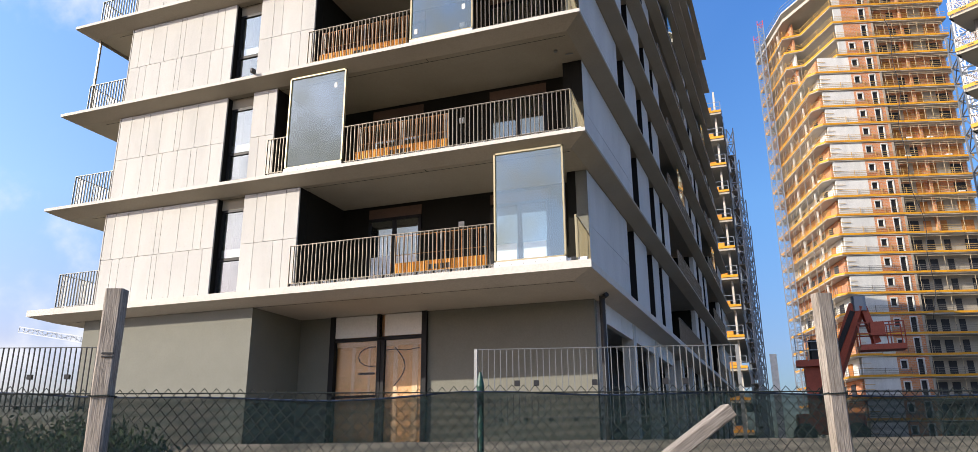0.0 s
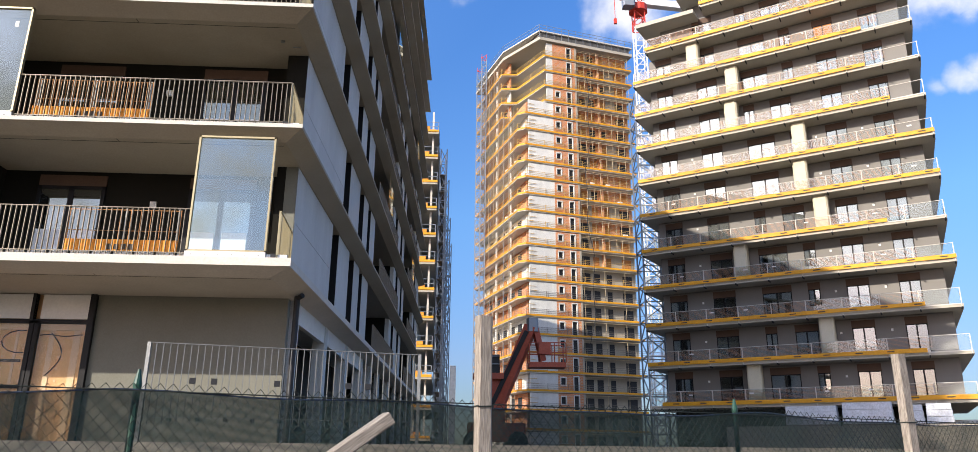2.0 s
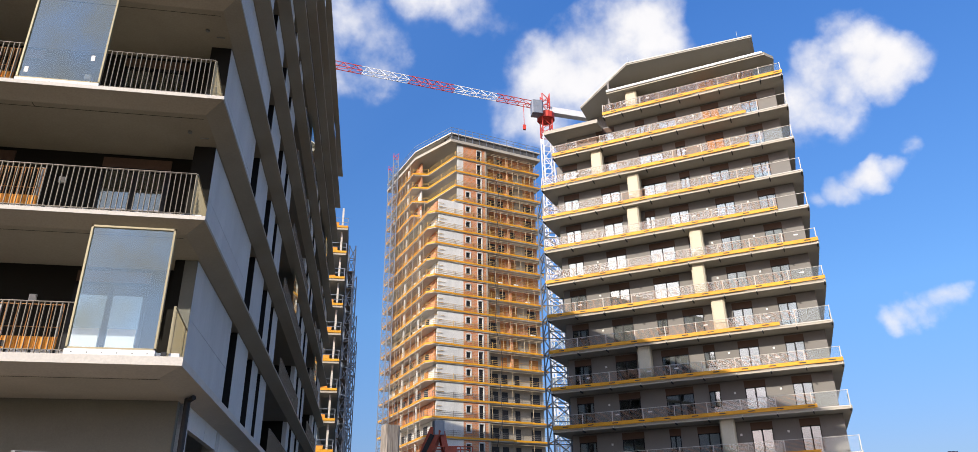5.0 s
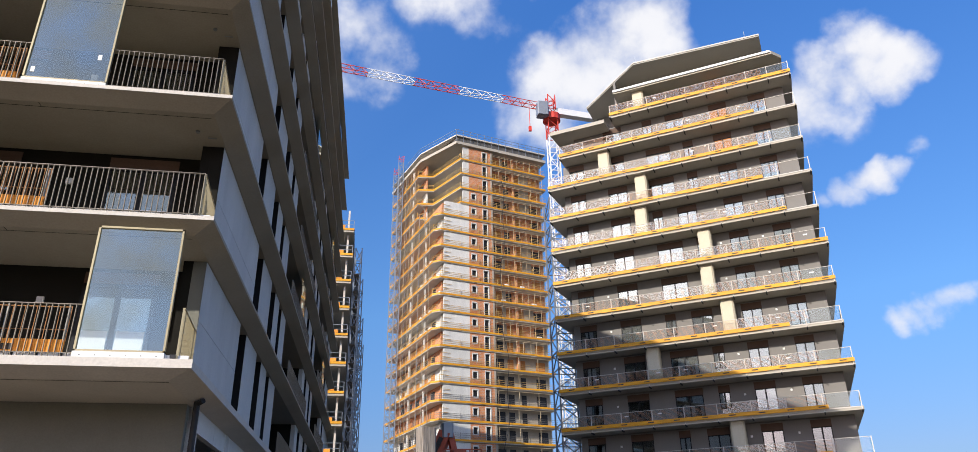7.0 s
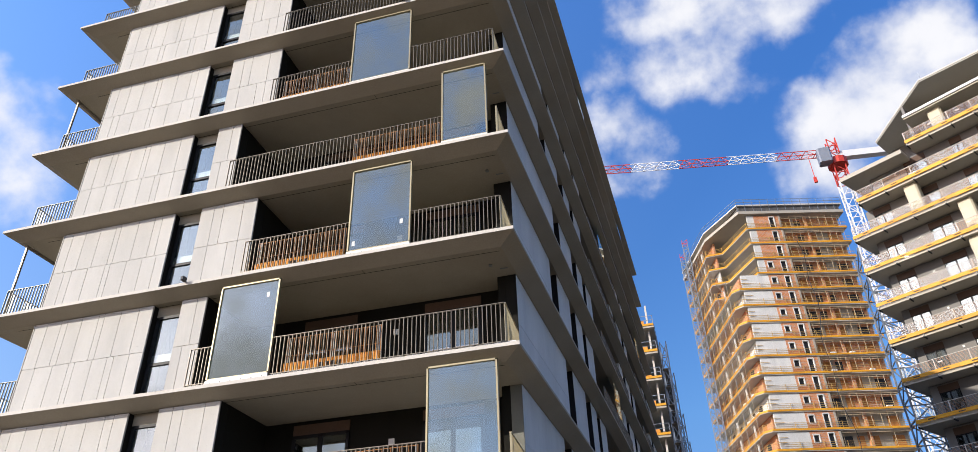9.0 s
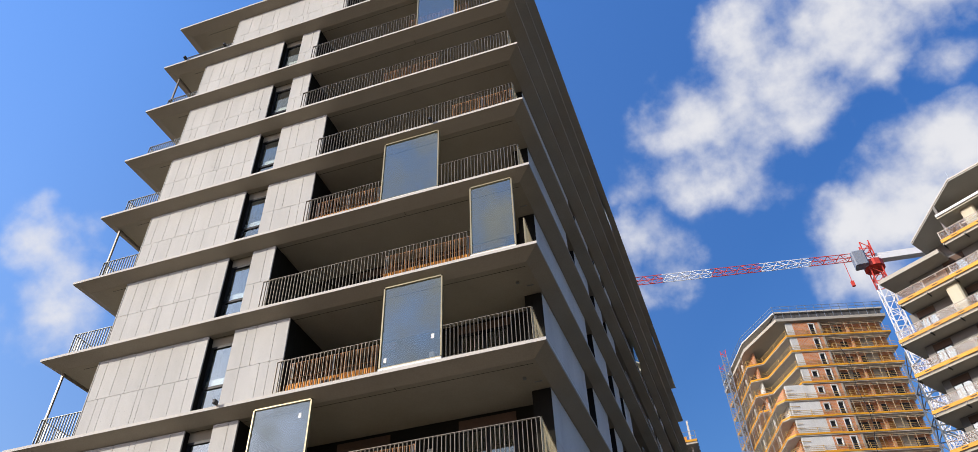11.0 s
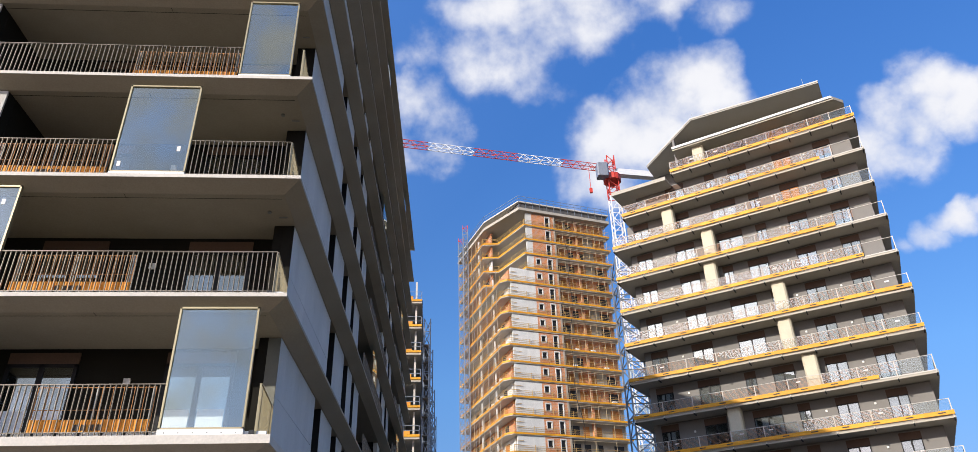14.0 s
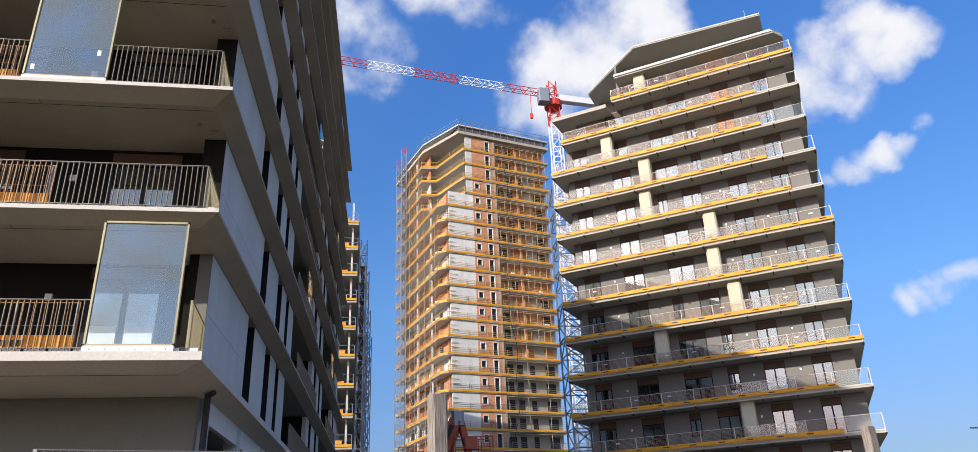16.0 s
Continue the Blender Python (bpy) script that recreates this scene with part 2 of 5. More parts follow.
# ---- materials ----
def surface(name, colour, rough=0.8, metal=0.0, grain=30.0, stain=1.5, var=0.12, bump=0.15, streak=0.0, island=0.0, pits=0.0, spec=0.4):
    """A plain solid surface: colour with grain and stains at two scales, fine relief; streak runs the stains down; pits dots it with small holes."""
    m = bpy.data.materials.new(name)
    m.use_nodes = True
    nt = m.node_tree
    N, L = nt.nodes.new, nt.links.new
    p = nt.nodes["Principled BSDF"]
    p.inputs["Roughness"].default_value, p.inputs["Metallic"].default_value = rough, metal
    p.inputs["Specular IOR Level"].default_value = spec
    g = N("ShaderNodeNewGeometry")
    mp = N("ShaderNodeMapping")
    mp.inputs["Scale"].default_value = (1, 1, 0.25 if streak else 1)
    L(g.outputs["Position"], mp.inputs["Vector"])
    a, b = N("ShaderNodeTexNoise"), N("ShaderNodeTexNoise")
    a.inputs["Scale"].default_value, a.inputs["Detail"].default_value = grain, 4
    b.inputs["Scale"].default_value, b.inputs["Detail"].default_value, b.inputs["Roughness"].default_value = stain, 6, 0.65
    L(g.outputs["Position"], a.inputs["Vector"]); L(mp.outputs[0], b.inputs["Vector"])
    s = N("ShaderNodeMath"); s.operation = "ADD"
    L(a.outputs["Fac"], s.inputs[0]); L(b.outputs["Fac"], s.inputs[1])
    mr = N("ShaderNodeMapRange")
    mr.inputs["From Min"].default_value, mr.inputs["From Max"].default_value = 0.65, 1.35
    mr.inputs["To Min"].default_value, mr.inputs["To Max"].default_value = 1 - var, 1 + var
    L(s.outputs[0], mr.inputs["Value"])
    fac = mr.outputs[0]
    if island:
        oi = N("ShaderNodeObjectInfo")
        r = N("ShaderNodeMapRange"); r.inputs["To Min"].default_value, r.inputs["To Max"].default_value = 1 - island, 1 + island
        L(oi.outputs["Random"], r.inputs["Value"])
        k = N("ShaderNodeMath"); k.operation = "MULTIPLY"
        L(fac, k.inputs[0]); L(r.outputs[0], k.inputs[1])
        fac = k.outputs[0]
    if pits:
        vo = N("ShaderNodeTexVoronoi"); vo.inputs["Scale"].default_value = 9.0
        L(g.outputs["Position"], vo.inputs["Vector"])
        pr = N("ShaderNodeMapRange")
        pr.inputs["From Min"].default_value, pr.inputs["From Max"].default_value = 0.05, 0.11
        pr.inputs["To Min"].default_value = 1 - pits
        L(vo.outputs["Distance"], pr.inputs["Value"])
        k = N("ShaderNodeMath"); k.operation = "MULTIPLY"
        L(fac, k.inputs[0]); L(pr.outputs[0], k.inputs[1])
        fac = k.outputs[0]
    v = N("ShaderNodeVectorMath"); v.operation = "SCALE"; v.inputs[0].default_value = colour
    L(fac, v.inputs["Scale"]); L(v.outputs[0], p.inputs["Base Color"])
    if bump:
        bu = N("ShaderNodeBump"); bu.inputs["Strength"].default_value, bu.inputs["Distance"].default_value = bump, 0.01
        L(a.outputs["Fac"], bu.inputs["Height"]); L(bu.outputs[0], p.inputs["Normal"])
    return m


def glass(name, tint=(0.75, 0.82, 0.82), ior=1.5, dust=0.08, dust_col=(0.55, 0.58, 0.6)):
    """A window pane: clear, with reflections that grow towards the rim of view, and a little dust."""
    m = bpy.data.materials.new(name)
    m.use_nodes = True
    nt = m.node_tree
    nt.nodes.clear()
    N, L = nt.nodes.new, nt.links.new
    out, t, gl, d = N("ShaderNodeOutputMaterial"), N("ShaderNodeBsdfTransparent"), N("ShaderNodeBsdfGlossy"), N("ShaderNodeBsdfDiffuse")
    t.inputs[0].default_value, d.inputs[0].default_value = (*tint, 1), (*dust_col, 1)
    gl.inputs["Roughness"].default_value, gl.inputs["Color"].default_value = 0.0, (0.88, 0.95, 0.9, 1)
    fr = N("ShaderNodeFresnel"); fr.inputs["IOR"].default_value = ior
    no = N("ShaderNodeTexNoise"); no.inputs["Scale"].default_value, no.inputs["Detail"].default_value = 1.2, 5
    g = N("ShaderNodeNewGeometry")
    L(g.outputs["Position"], no.inputs["Vector"])
    dm = N("ShaderNodeMath"); dm.operation = "MULTIPLY_ADD"; dm.inputs[1].default_value, dm.inputs[2].default_value = dust * 0.5, dust * 0.75
    L(no.outputs["Fac"], dm.inputs[0])
    a, b = N("ShaderNodeMixShader"), N("ShaderNodeMixShader")
    L(dm.outputs[0], a.inputs[0]); L(t.outputs[0], a.inputs[1]); L(d.outputs[0], a.inputs[2])
    L(fr.outputs[0], b.inputs[0]); L(a.outputs[0], b.inputs[1]); L(gl.outputs[0], b.inputs[2])
    L(b.outputs[0], out.inputs[0])
    return m


def clear_back():
    m = bpy.data.materials.new("pane_inner_face")
    m.use_nodes = True
    nt = m.node_tree
    nt.nodes.clear()
    out, t = nt.nodes.new("ShaderNodeOutputMaterial"), nt.nodes.new("ShaderNodeBsdfTransparent")
    t.inputs[0].default_value = (0.97, 0.98, 0.975, 1)
    nt.links.new(t.outputs[0], out.inputs[0])
    return m


def wood(name, c1, c2, scale=14.0):
    m = bpy.data.materials.new(name)
    m.use_nodes = True
    nt = m.node_tree
    N, L = nt.nodes.new, nt.links.new
    p = nt.nodes["Principled BSDF"]; p.inputs["Roughness"].default_value = 0.85
    tc = N("ShaderNodeTexCoord")
    mp = N("ShaderNodeMapping"); mp.inputs["Scale"].default_value = (scale * 3, scale * 3, scale * 0.18)
    L(tc.outputs["Object"], mp.inputs["Vector"])
    a = N("ShaderNodeTexNoise"); a.inputs["Scale"].default_value, a.inputs["Detail"].default_value, a.inputs["Distortion"].default_value = 1.0, 8, 0.6
    L(mp.outputs[0], a.inputs["Vector"])
    r = N("ShaderNodeValToRGB")
    r.color_ramp.elements[0].position, r.color_ramp.elements[1].position = 0.38, 0.62
    r.color_ramp.elements[0].color, r.color_ramp.elements[1].color = (*c1, 1), (*c2, 1)
    L(a.outputs["Fac"], r.inputs[0]); L(r.outputs[0], p.inputs["Base Color"])
    bu = N("ShaderNodeBump"); bu.inputs["Strength"].default_value, bu.inputs["Distance"].default_value = 0.6, 0.006
    L(a.outputs["Fac"], bu.inputs["Height"]); L(bu.outputs[0], p.inputs["Normal"])
    return m


def bricks(name):
    m = bpy.data.materials.new(name)
    m.use_nodes = True
    nt = m.node_tree
    N, L = nt.nodes.new, nt.links.new
    p = nt.nodes["Principled BSDF"]; p.inputs["Roughness"].default_value = 0.9
    tc = N("ShaderNodeTexCoord")
    sp, cb = N("ShaderNodeSeparateXYZ"), N("ShaderNodeCombineXYZ")
    L(tc.outputs["Object"], sp.inputs[0])
    su = N("ShaderNodeMath"); su.operation = "ADD"
    L(sp.outputs[0], su.inputs[0]); L(sp.outputs[1], su.inputs[1]); L(su.outputs[0], cb.inputs[0]); L(sp.outputs[2], cb.inputs[1])
    b = N("ShaderNodeTexBrick")
    b.inputs["Scale"].default_value = 1.0
    b.inputs["Brick Width"].default_value, b.inputs["Row Height"].default_value, b.inputs["Mortar Size"].default_value = 0.5, 0.25, 0.02
    b.inputs["Color1"].default_value, b.inputs["Color2"].default_value = (0.52, 0.18, 0.065, 1), (0.60, 0.25, 0.10, 1)
    b.inputs["Mortar"].default_value = (0.42, 0.36, 0.30, 1)
    L(cb.outputs[0], b.inputs["Vector"])
    n = N("ShaderNodeTexNoise"); n.inputs["Scale"].default_value, n.inputs["Detail"].default_value = 0.8, 5
    L(tc.outputs["Object"], n.inputs["Vector"])
    mx = N("ShaderNodeMixRGB"); mx.blend_type = "MULTIPLY"; mx.inputs[0].default_value = 0.6
    r = N("ShaderNodeMapRange"); r.inputs["To Min"].default_value, r.inputs["To Max"].default_value = 0.6, 1.3
    L(n.outputs["Fac"], r.inputs["Value"]); L(b.outputs["Color"], mx.inputs[1]); L(r.outputs[0], mx.inputs[2])
    L(mx.outputs[0], p.inputs["Base Color"])
    return m


def net(name, colour, cover=0.72):
    """Woven shade netting: fine threads with gaps that let light through."""
    m = bpy.data.materials.new(name)
    m.use_nodes = True
    nt = m.node_tree
    nt.nodes.clear()
    N, L = nt.nodes.new, nt.links.new
    out, t, d = N("ShaderNodeOutputMaterial"), N("ShaderNodeBsdfTransparent"), N("ShaderNodeBsdfDiffuse")
    tl = N("ShaderNodeBsdfTranslucent")
    g = N("ShaderNodeNewGeometry")
    w = N("ShaderNodeTexWave"); w.bands_direction = "Z"; w.inputs["Scale"].default_value = 80.0
    w.inputs["Distortion"].default_value, w.inputs["Detail Scale"].default_value = 0.6, 1.5
    L(g.outputs["Position"], w.inputs["Vector"])
    n = N("ShaderNodeTexNoise"); n.inputs["Scale"].default_value, n.inputs["Detail"].default_value = 5.0, 5
    L(g.outputs["Position"], n.inputs["Vector"])
    a = N("ShaderNodeMath"); a.operation = "MULTIPLY_ADD"; a.inputs[1].default_value, a.inputs[2].default_value = 0.35, cover - 0.3
    L(w.outputs["Fac"], a.inputs[0])
    b = N("ShaderNodeMath"); b.operation = "MULTIPLY_ADD"; b.inputs[1].default_value = 0.3; b.use_clamp = True
    L(n.outputs["Fac"], b.inputs[0]); L(a.outputs[0], b.inputs[2])
    v = N("ShaderNodeVectorMath"); v.operation = "SCALE"; v.inputs[0].default_value = colour
    r = N("ShaderNodeMapRange"); r.inputs["To Min"].default_value, r.inputs["To Max"].default_value = 0.5, 1.6
    L(n.outputs["Fac"], r.inputs["Value"]); L(r.outputs[0], v.inputs["Scale"])
    L(v.outputs[0], d.inputs[0]); L(v.outputs[0], tl.inputs[0])
    mm = N("ShaderNodeMixShader"); mm.inputs[0].default_value = 0.35
    L(d.outputs[0], mm.inputs[1]); L(tl.outputs[0], mm.inputs[2])
    mx = N("ShaderNodeMixShader")
    L(b.outputs[0], mx.inputs[0]); L(t.outputs[0], mx.inputs[1]); L(mm.outputs[0], mx.inputs[2])
    L(mx.outputs[0], out.inputs[0])
    return m


PANEL = surface("concrete_panel", (0.48, 0.462, 0.425), 0.85, grain=60, stain=1.2, var=0.17, bump=0.4, streak=1, island=0.03, pits=0.4)
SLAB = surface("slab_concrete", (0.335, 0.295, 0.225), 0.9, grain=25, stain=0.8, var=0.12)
SIDE_PANEL = surface("side_panel_concrete", (0.55, 0.55, 0.525), 0.85, grain=40, stain=0.9, var=0.2, streak=1, island=0.05)
# dark render, its colour set below real paint to deepen the loggia shade
DARK = surface("shade_deepened_render", (0.017, 0.016, 0.013), 0.95, grain=40, stain=1.0, var=0.15, spec=0.08)
GROUND_WALL = surface("grey_green_render", (0.178, 0.176, 0.145), 0.9, grain=35, stain=1.6, var=0.10, bump=0.25)
FRAME = surface("dark_window_frame", (0.011, 0.011, 0.012), 0.5, var=0.1, bump=0, spec=0.2)
RAIL = surface("bronze_rail", (0.20, 0.175, 0.14), 0.45, 0.5, var=0.1, bump=0)
STEEL = surface("galvanised_rail", (0.22, 0.225, 0.22), 0.5, 0.5, var=0.1, bump=0)
GOLD = surface("champagne_frame", (0.36, 0.305, 0.185), 0.4, 0.4, var=0.08, bump=0)
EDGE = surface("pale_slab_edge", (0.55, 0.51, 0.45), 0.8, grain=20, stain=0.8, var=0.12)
WHITE = surface("white_board", (0.72, 0.71, 0.68), 0.7, grain=20, stain=2, var=0.08)
ORANGE = surface("orange_board", (0.72, 0.28, 0.03), 0.65, grain=20, stain=3, var=0.2, island=0.1)
PLY = surface("brown_formwork", (0.42, 0.165, 0.042), 0.75, grain=20, stain=2, var=0.25, island=0.12)
YELLOW = surface("yellow_toe_board", (0.66, 0.30, 0.014), 0.6, grain=12, stain=1.5, var=0.14, island=0.10)
MARK = surface("dark_print", (0.05, 0.04, 0.03), 0.7, bump=0)
CREAM = surface("cream_slab", (0.41, 0.37, 0.305), 0.85, grain=18, stain=0.6, var=0.10)
GREY_WALL = surface("grey_paint", (0.195, 0.182, 0.167), 0.85, grain=25, stain=0.7, var=0.08)
PILLAR = surface("beige_pillar", (0.55, 0.49, 0.36), 0.85, grain=20, stain=1, var=0.1)
BLOCK = surface("bare_concrete", (0.60, 0.585, 0.54), 0.9, grain=12, stain=0.7, var=0.2, streak=1, island=0.08)
BRICK = bricks("hollow_brick")
LATTICE = surface("scaffold_steel", (0.24, 0.27, 0.31), 0.5, 0.5, var=0.1, bump=0)
GUARD = surface("guard_tube", (0.52, 0.33, 0.11), 0.6, 0.1, var=0.2, bump=0)
DARK_STEEL = surface("dark_steel", (0.07, 0.07, 0.072), 0.5, 0.4, var=0.1, bump=0)
RED = surface("red_paint", (0.55, 0.05, 0.03), 0.5, var=0.12, bump=0)
CRANE_WHITE = surface("crane_white", (0.75, 0.75, 0.75), 0.5, var=0.08, bump=0)
RUST = surface("machine_orange", (0.38, 0.075, 0.04), 0.55, grain=15, stain=2, var=0.2)
# black for rubber and cables, and for sheets painted as shade in openings
BLACK = surface("black_rubber_and_shade", (0.02, 0.02, 0.022), 0.6, bump=0)
TIMBER = wood("weathered_timber", (0.17, 0.14, 0.11), (0.33, 0.285, 0.235), 60.0)
JOINT = surface("joint_filler", (0.76, 0.54, 0.35), 0.85, grain=14, stain=2, var=0.12)
TAN = surface("tan_plaster", (0.74, 0.43, 0.21), 0.85, grain=10, stain=1.2, var=0.2)
NET = net("green_netting", (0.028, 0.045, 0.042), 0.80)
BLUE = surface("blue_hem", (0.015, 0.03, 0.06), 0.7, bump=0)
WIRE = surface("green_wire", (0.009, 0.014, 0.012), 0.8, var=0.1, bump=0)
GREEN = surface("green_post", (0.010, 0.055, 0.036), 0.5, bump=0)
FILM = surface("white_film", (0.80, 0.83, 0.88), 0.35, grain=9, stain=3, var=0.1, bump=0.3)
EARTH = surface("bare_earth", (0.13, 0.10, 0.065), 0.95, grain=6, stain=0.3, var=0.3, bump=0.5)
WRAP = surface("plastic_wrap", (0.55, 0.57, 0.6), 0.3, grain=12, stain=3, var=0.25, bump=0.4)
CLEAR_BACK = clear_back()
PANE = glass("window_glass", (0.5, 0.56, 0.6), 2.9, 0.04)
BAY_PANE = glass("screen_glass", (0.76, 0.82, 0.78), 2.9, 0.02, (0.5, 0.53, 0.47))
CLEAR = glass("balustrade_glass", (0.86, 0.92, 0.93), 1.75, 0.04)
DOOR_PANE = glass("shop_door_glass", (0.94, 0.94, 0.92), 1.4, 0.008)

SITE = 2.15          # level of the building site, above the street where the camera stands


# ---- ground ----
def make_ground():
    g = Geo()
    rows = [(-3000, 0.25), (-60, 0.25), (-9.0, 0.3), (-2.72, 0.5), (-2.70, SITE), (0, SITE), (40, SITE), (200, SITE), (4000, SITE)]
    xs = [-3000, -60, -16, -8, 0, 8, 16, 60, 3000]
    for y, z in rows:
        g.v += [(x, y, z) for x in xs]
    n = len(xs)
    g.f = [(j * n + i, j * n + i + 1, (j + 1) * n + i + 1, (j + 1) * n + i) for j in range(len(rows) - 1) for i in range(n - 1)]
    single("ground", g, EARTH, "bare brown earth of a building site", "ground", kind="structure")


make_ground()
single("terrace_kerb", Geo().box(-40, 20, -2.85, -2.55, SITE - 0.5, SITE + 0.03, c=0.02), CREAM, "pale concrete kerb along the terrace edge", "kerb", kind="structure")

# ---- the finished apartment building ----
S1, H = 5.85, 3.0
DEPTH = 43.0
SIDE = pose(0, 0, 0, 0, 0, -1.60)
LEFT = -16.03


def level(k):
    return S1 + H * (k - 1)


# storey: right end of the pier, screen from-to, safety barrier from-to
STOREYS = {
    1: (-7.6, (-2.19, -0.55), (-4.75, -2.45)),
    2: (-8.55, (-7.92, -6.22), (-5.95, -3.45)),
    3: (-7.5, (-4.42, -2.70), (-7.2, -4.6)),
    4: (-8.5, (-1.88, -0.58), (-4.6, -2.0)),
    5: (-7.5, (-4.80, -2.88), (-7.2, -4.95)),
    6: (-7.45, None, (-2.5, -0.4)),
    7: (-8.5, None, (-5.2, -3.1)),
    8: (-8.5, (-3.90, -2.32), (-4.3, -1.9)),
    9: (-7.4, None, (-2.2, -0.4)),
}

tower_a = thing("apartment_building", "new ten-storey apartment block with pale concrete panels and projecting slabs", "building")


def slab_a(k):
    t, nose, run = (0.30, 0.16, 0.5) if k == 1 else (0.26, 0.075, 0.42)
    z = level(k)
    e = SIDE @ Vector((0, DEPTH, 0))
    g = Geo()
    poly = [(LEFT, 0), (0, 0), (e.x, e.y), (LEFT + e.x, e.y)]
    inner = [(LEFT + run, run), (-run, run), (e.x - run, e.y - run), (LEFT + e.x + run, e.y - run)]
    g.v = [(x, y, z) for x, y in poly] + [(x, y, z - nose) for x, y in poly] + [(x, y, z - t) for x, y in inner]
    g.f = [(0, 1, 2, 3), (8, 11, 10, 9)] + [(b + i, b + 4 + i, b + 4 + (i + 1) % 4, b + (i + 1) % 4) for b in (0, 4) for i in range(4)]
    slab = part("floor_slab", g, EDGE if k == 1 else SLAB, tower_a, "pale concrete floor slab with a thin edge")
    part("edge_trim", Geo().box(LEFT, 0.012, -0.014, -0.002, z - nose, z + 0.012), EDGE, slab, "pale drip edge of the slab")
    # shallow joints on the underside
    part("joint", Geo().box(LEFT + 1.2, -0.5, 0.60, 0.612, z - t - 0.004, z - t), DARK, slab)
    part("joint", Geo().box(-4.1, -4.09, 0.43, 0.60, z - t - 0.004, z - t), DARK, slab)


def front_panels(x0, x1, z0, z1, widths, y=0.42):
    """Two rows of panels of uneven widths with open joints."""
    zm = z0 + (z1 - z0) * 0.5
    for row, (a, b) in enumerate(((z0 + 0.01, zm - 0.006), (zm + 0.006, z1 - 0.02))):
        ws = widths if row == 0 else widths[::-1]
        s = (x1 - x0) / sum(ws)
        x = x0
        for w in ws:
            g = Geo().box(x + 0.006, x + w * s - 0.006, y, y + 0.05, a, b)
            part("panel", g, PANEL, tower_a)
            x += w * s


def window_a(x0, x1, z0, z1, y):
    w = part("window", Geo().box(x0, x1, y + 0.02, y + 0.12, z1 - 0.30, z1), SLAB, tower_a, "tall narrow window with a dark frame")
    f = Geo()
    a, b, zt = x0 + 0.02, x1 - 0.02, z1 - 0.30
    for p, q, r, s in ((a, a + 0.07, z0 + 0.06, zt), (b - 0.07, b, z0 + 0.06, zt), (a, b, zt - 0.07, zt), (a, b, z0 + 0.06, z0 + 0.13), (a, b, z0 + 1.02, z0 + 1.10)):
        f.box(p, q, y, y + 0.09, r, s)
    part("frame", f, FRAME, w)
    for r, s in ((z0 + 0.13, z0 + 1.02), (z0 + 1.10, zt - 0.07)):
        part("pane", Geo().box(a + 0.07, b - 0.07, y + 0.04, y + 0.05, r, s), PANE, w)
    part("cross_bar", Geo().box(a + 0.07, b - 0.07, y + 0.052, y + 0.075, z0 + 1.10, z0 + 1.34), WHITE, w, "pale fitting bar behind the pane")
    part("sill", Geo().box(x0 + 0.01, x1 - 0.01, y - 0.17, y + 0.1, z0 + 0.02, z0 + 0.06), SLAB, w, "pale metal sill")
    # dark sheet behind the panes stands in for the unlit room
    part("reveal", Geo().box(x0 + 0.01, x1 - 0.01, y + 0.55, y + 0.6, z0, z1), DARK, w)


def door_a(x0, x1, z0, y, h=2.35, parent=None):
    w = part("balcony_door", Geo().box(x0, x1, y - 0.05, y - 0.01, z0 + h, z0 + h + 0.28), PLY_DARK, parent or tower_a, "sliding glass balcony door with a brown blind box")
    f = Geo()
    xm = (x0 + x1) / 2
    for p, q in ((x0, x0 + 0.08), (xm - 0.06, xm + 0.06), (x1 - 0.08, x1)):
        f.box(p, q, y - 0.07, y - 0.005, z0 + 0.02, z0 + h)
    f.box(x0, x1, y - 0.07, y - 0.005, z0 + h - 0.08, z0 + h)
    f.box(x0, x1, y - 0.07, y - 0.005, z0 + 0.02, z0 + 0.1)
    part("frame", f, FRAME, w)
    for p, q in ((x0 + 0.08, xm - 0.06), (xm + 0.06, x1 - 0.08)):
        part("pane", Geo().box(p, q, y - 0.045, y - 0.035, z0 + 0.1, z0 + h - 0.08), PANE, w)
        part("wrapping", Geo().box(p + 0.03, q - 0.03, y - 0.055, y - 0.046, z0 + 0.1, z0 + 1.25), FILM, w, "pale protective film on the lower pane")


PLY_DARK = surface("brown_blind_box", (0.10, 0.06, 0.04), 0.8, var=0.15)
BAR = {}


def bar_mesh(mat, h):
    key = (mat.name, h)
    if key not in BAR:
        BAR[key] = Geo().box(-0.006, 0.006, -0.02, 0.02, 0, h, c=0).mesh("bar", mat)
    return BAR[key]


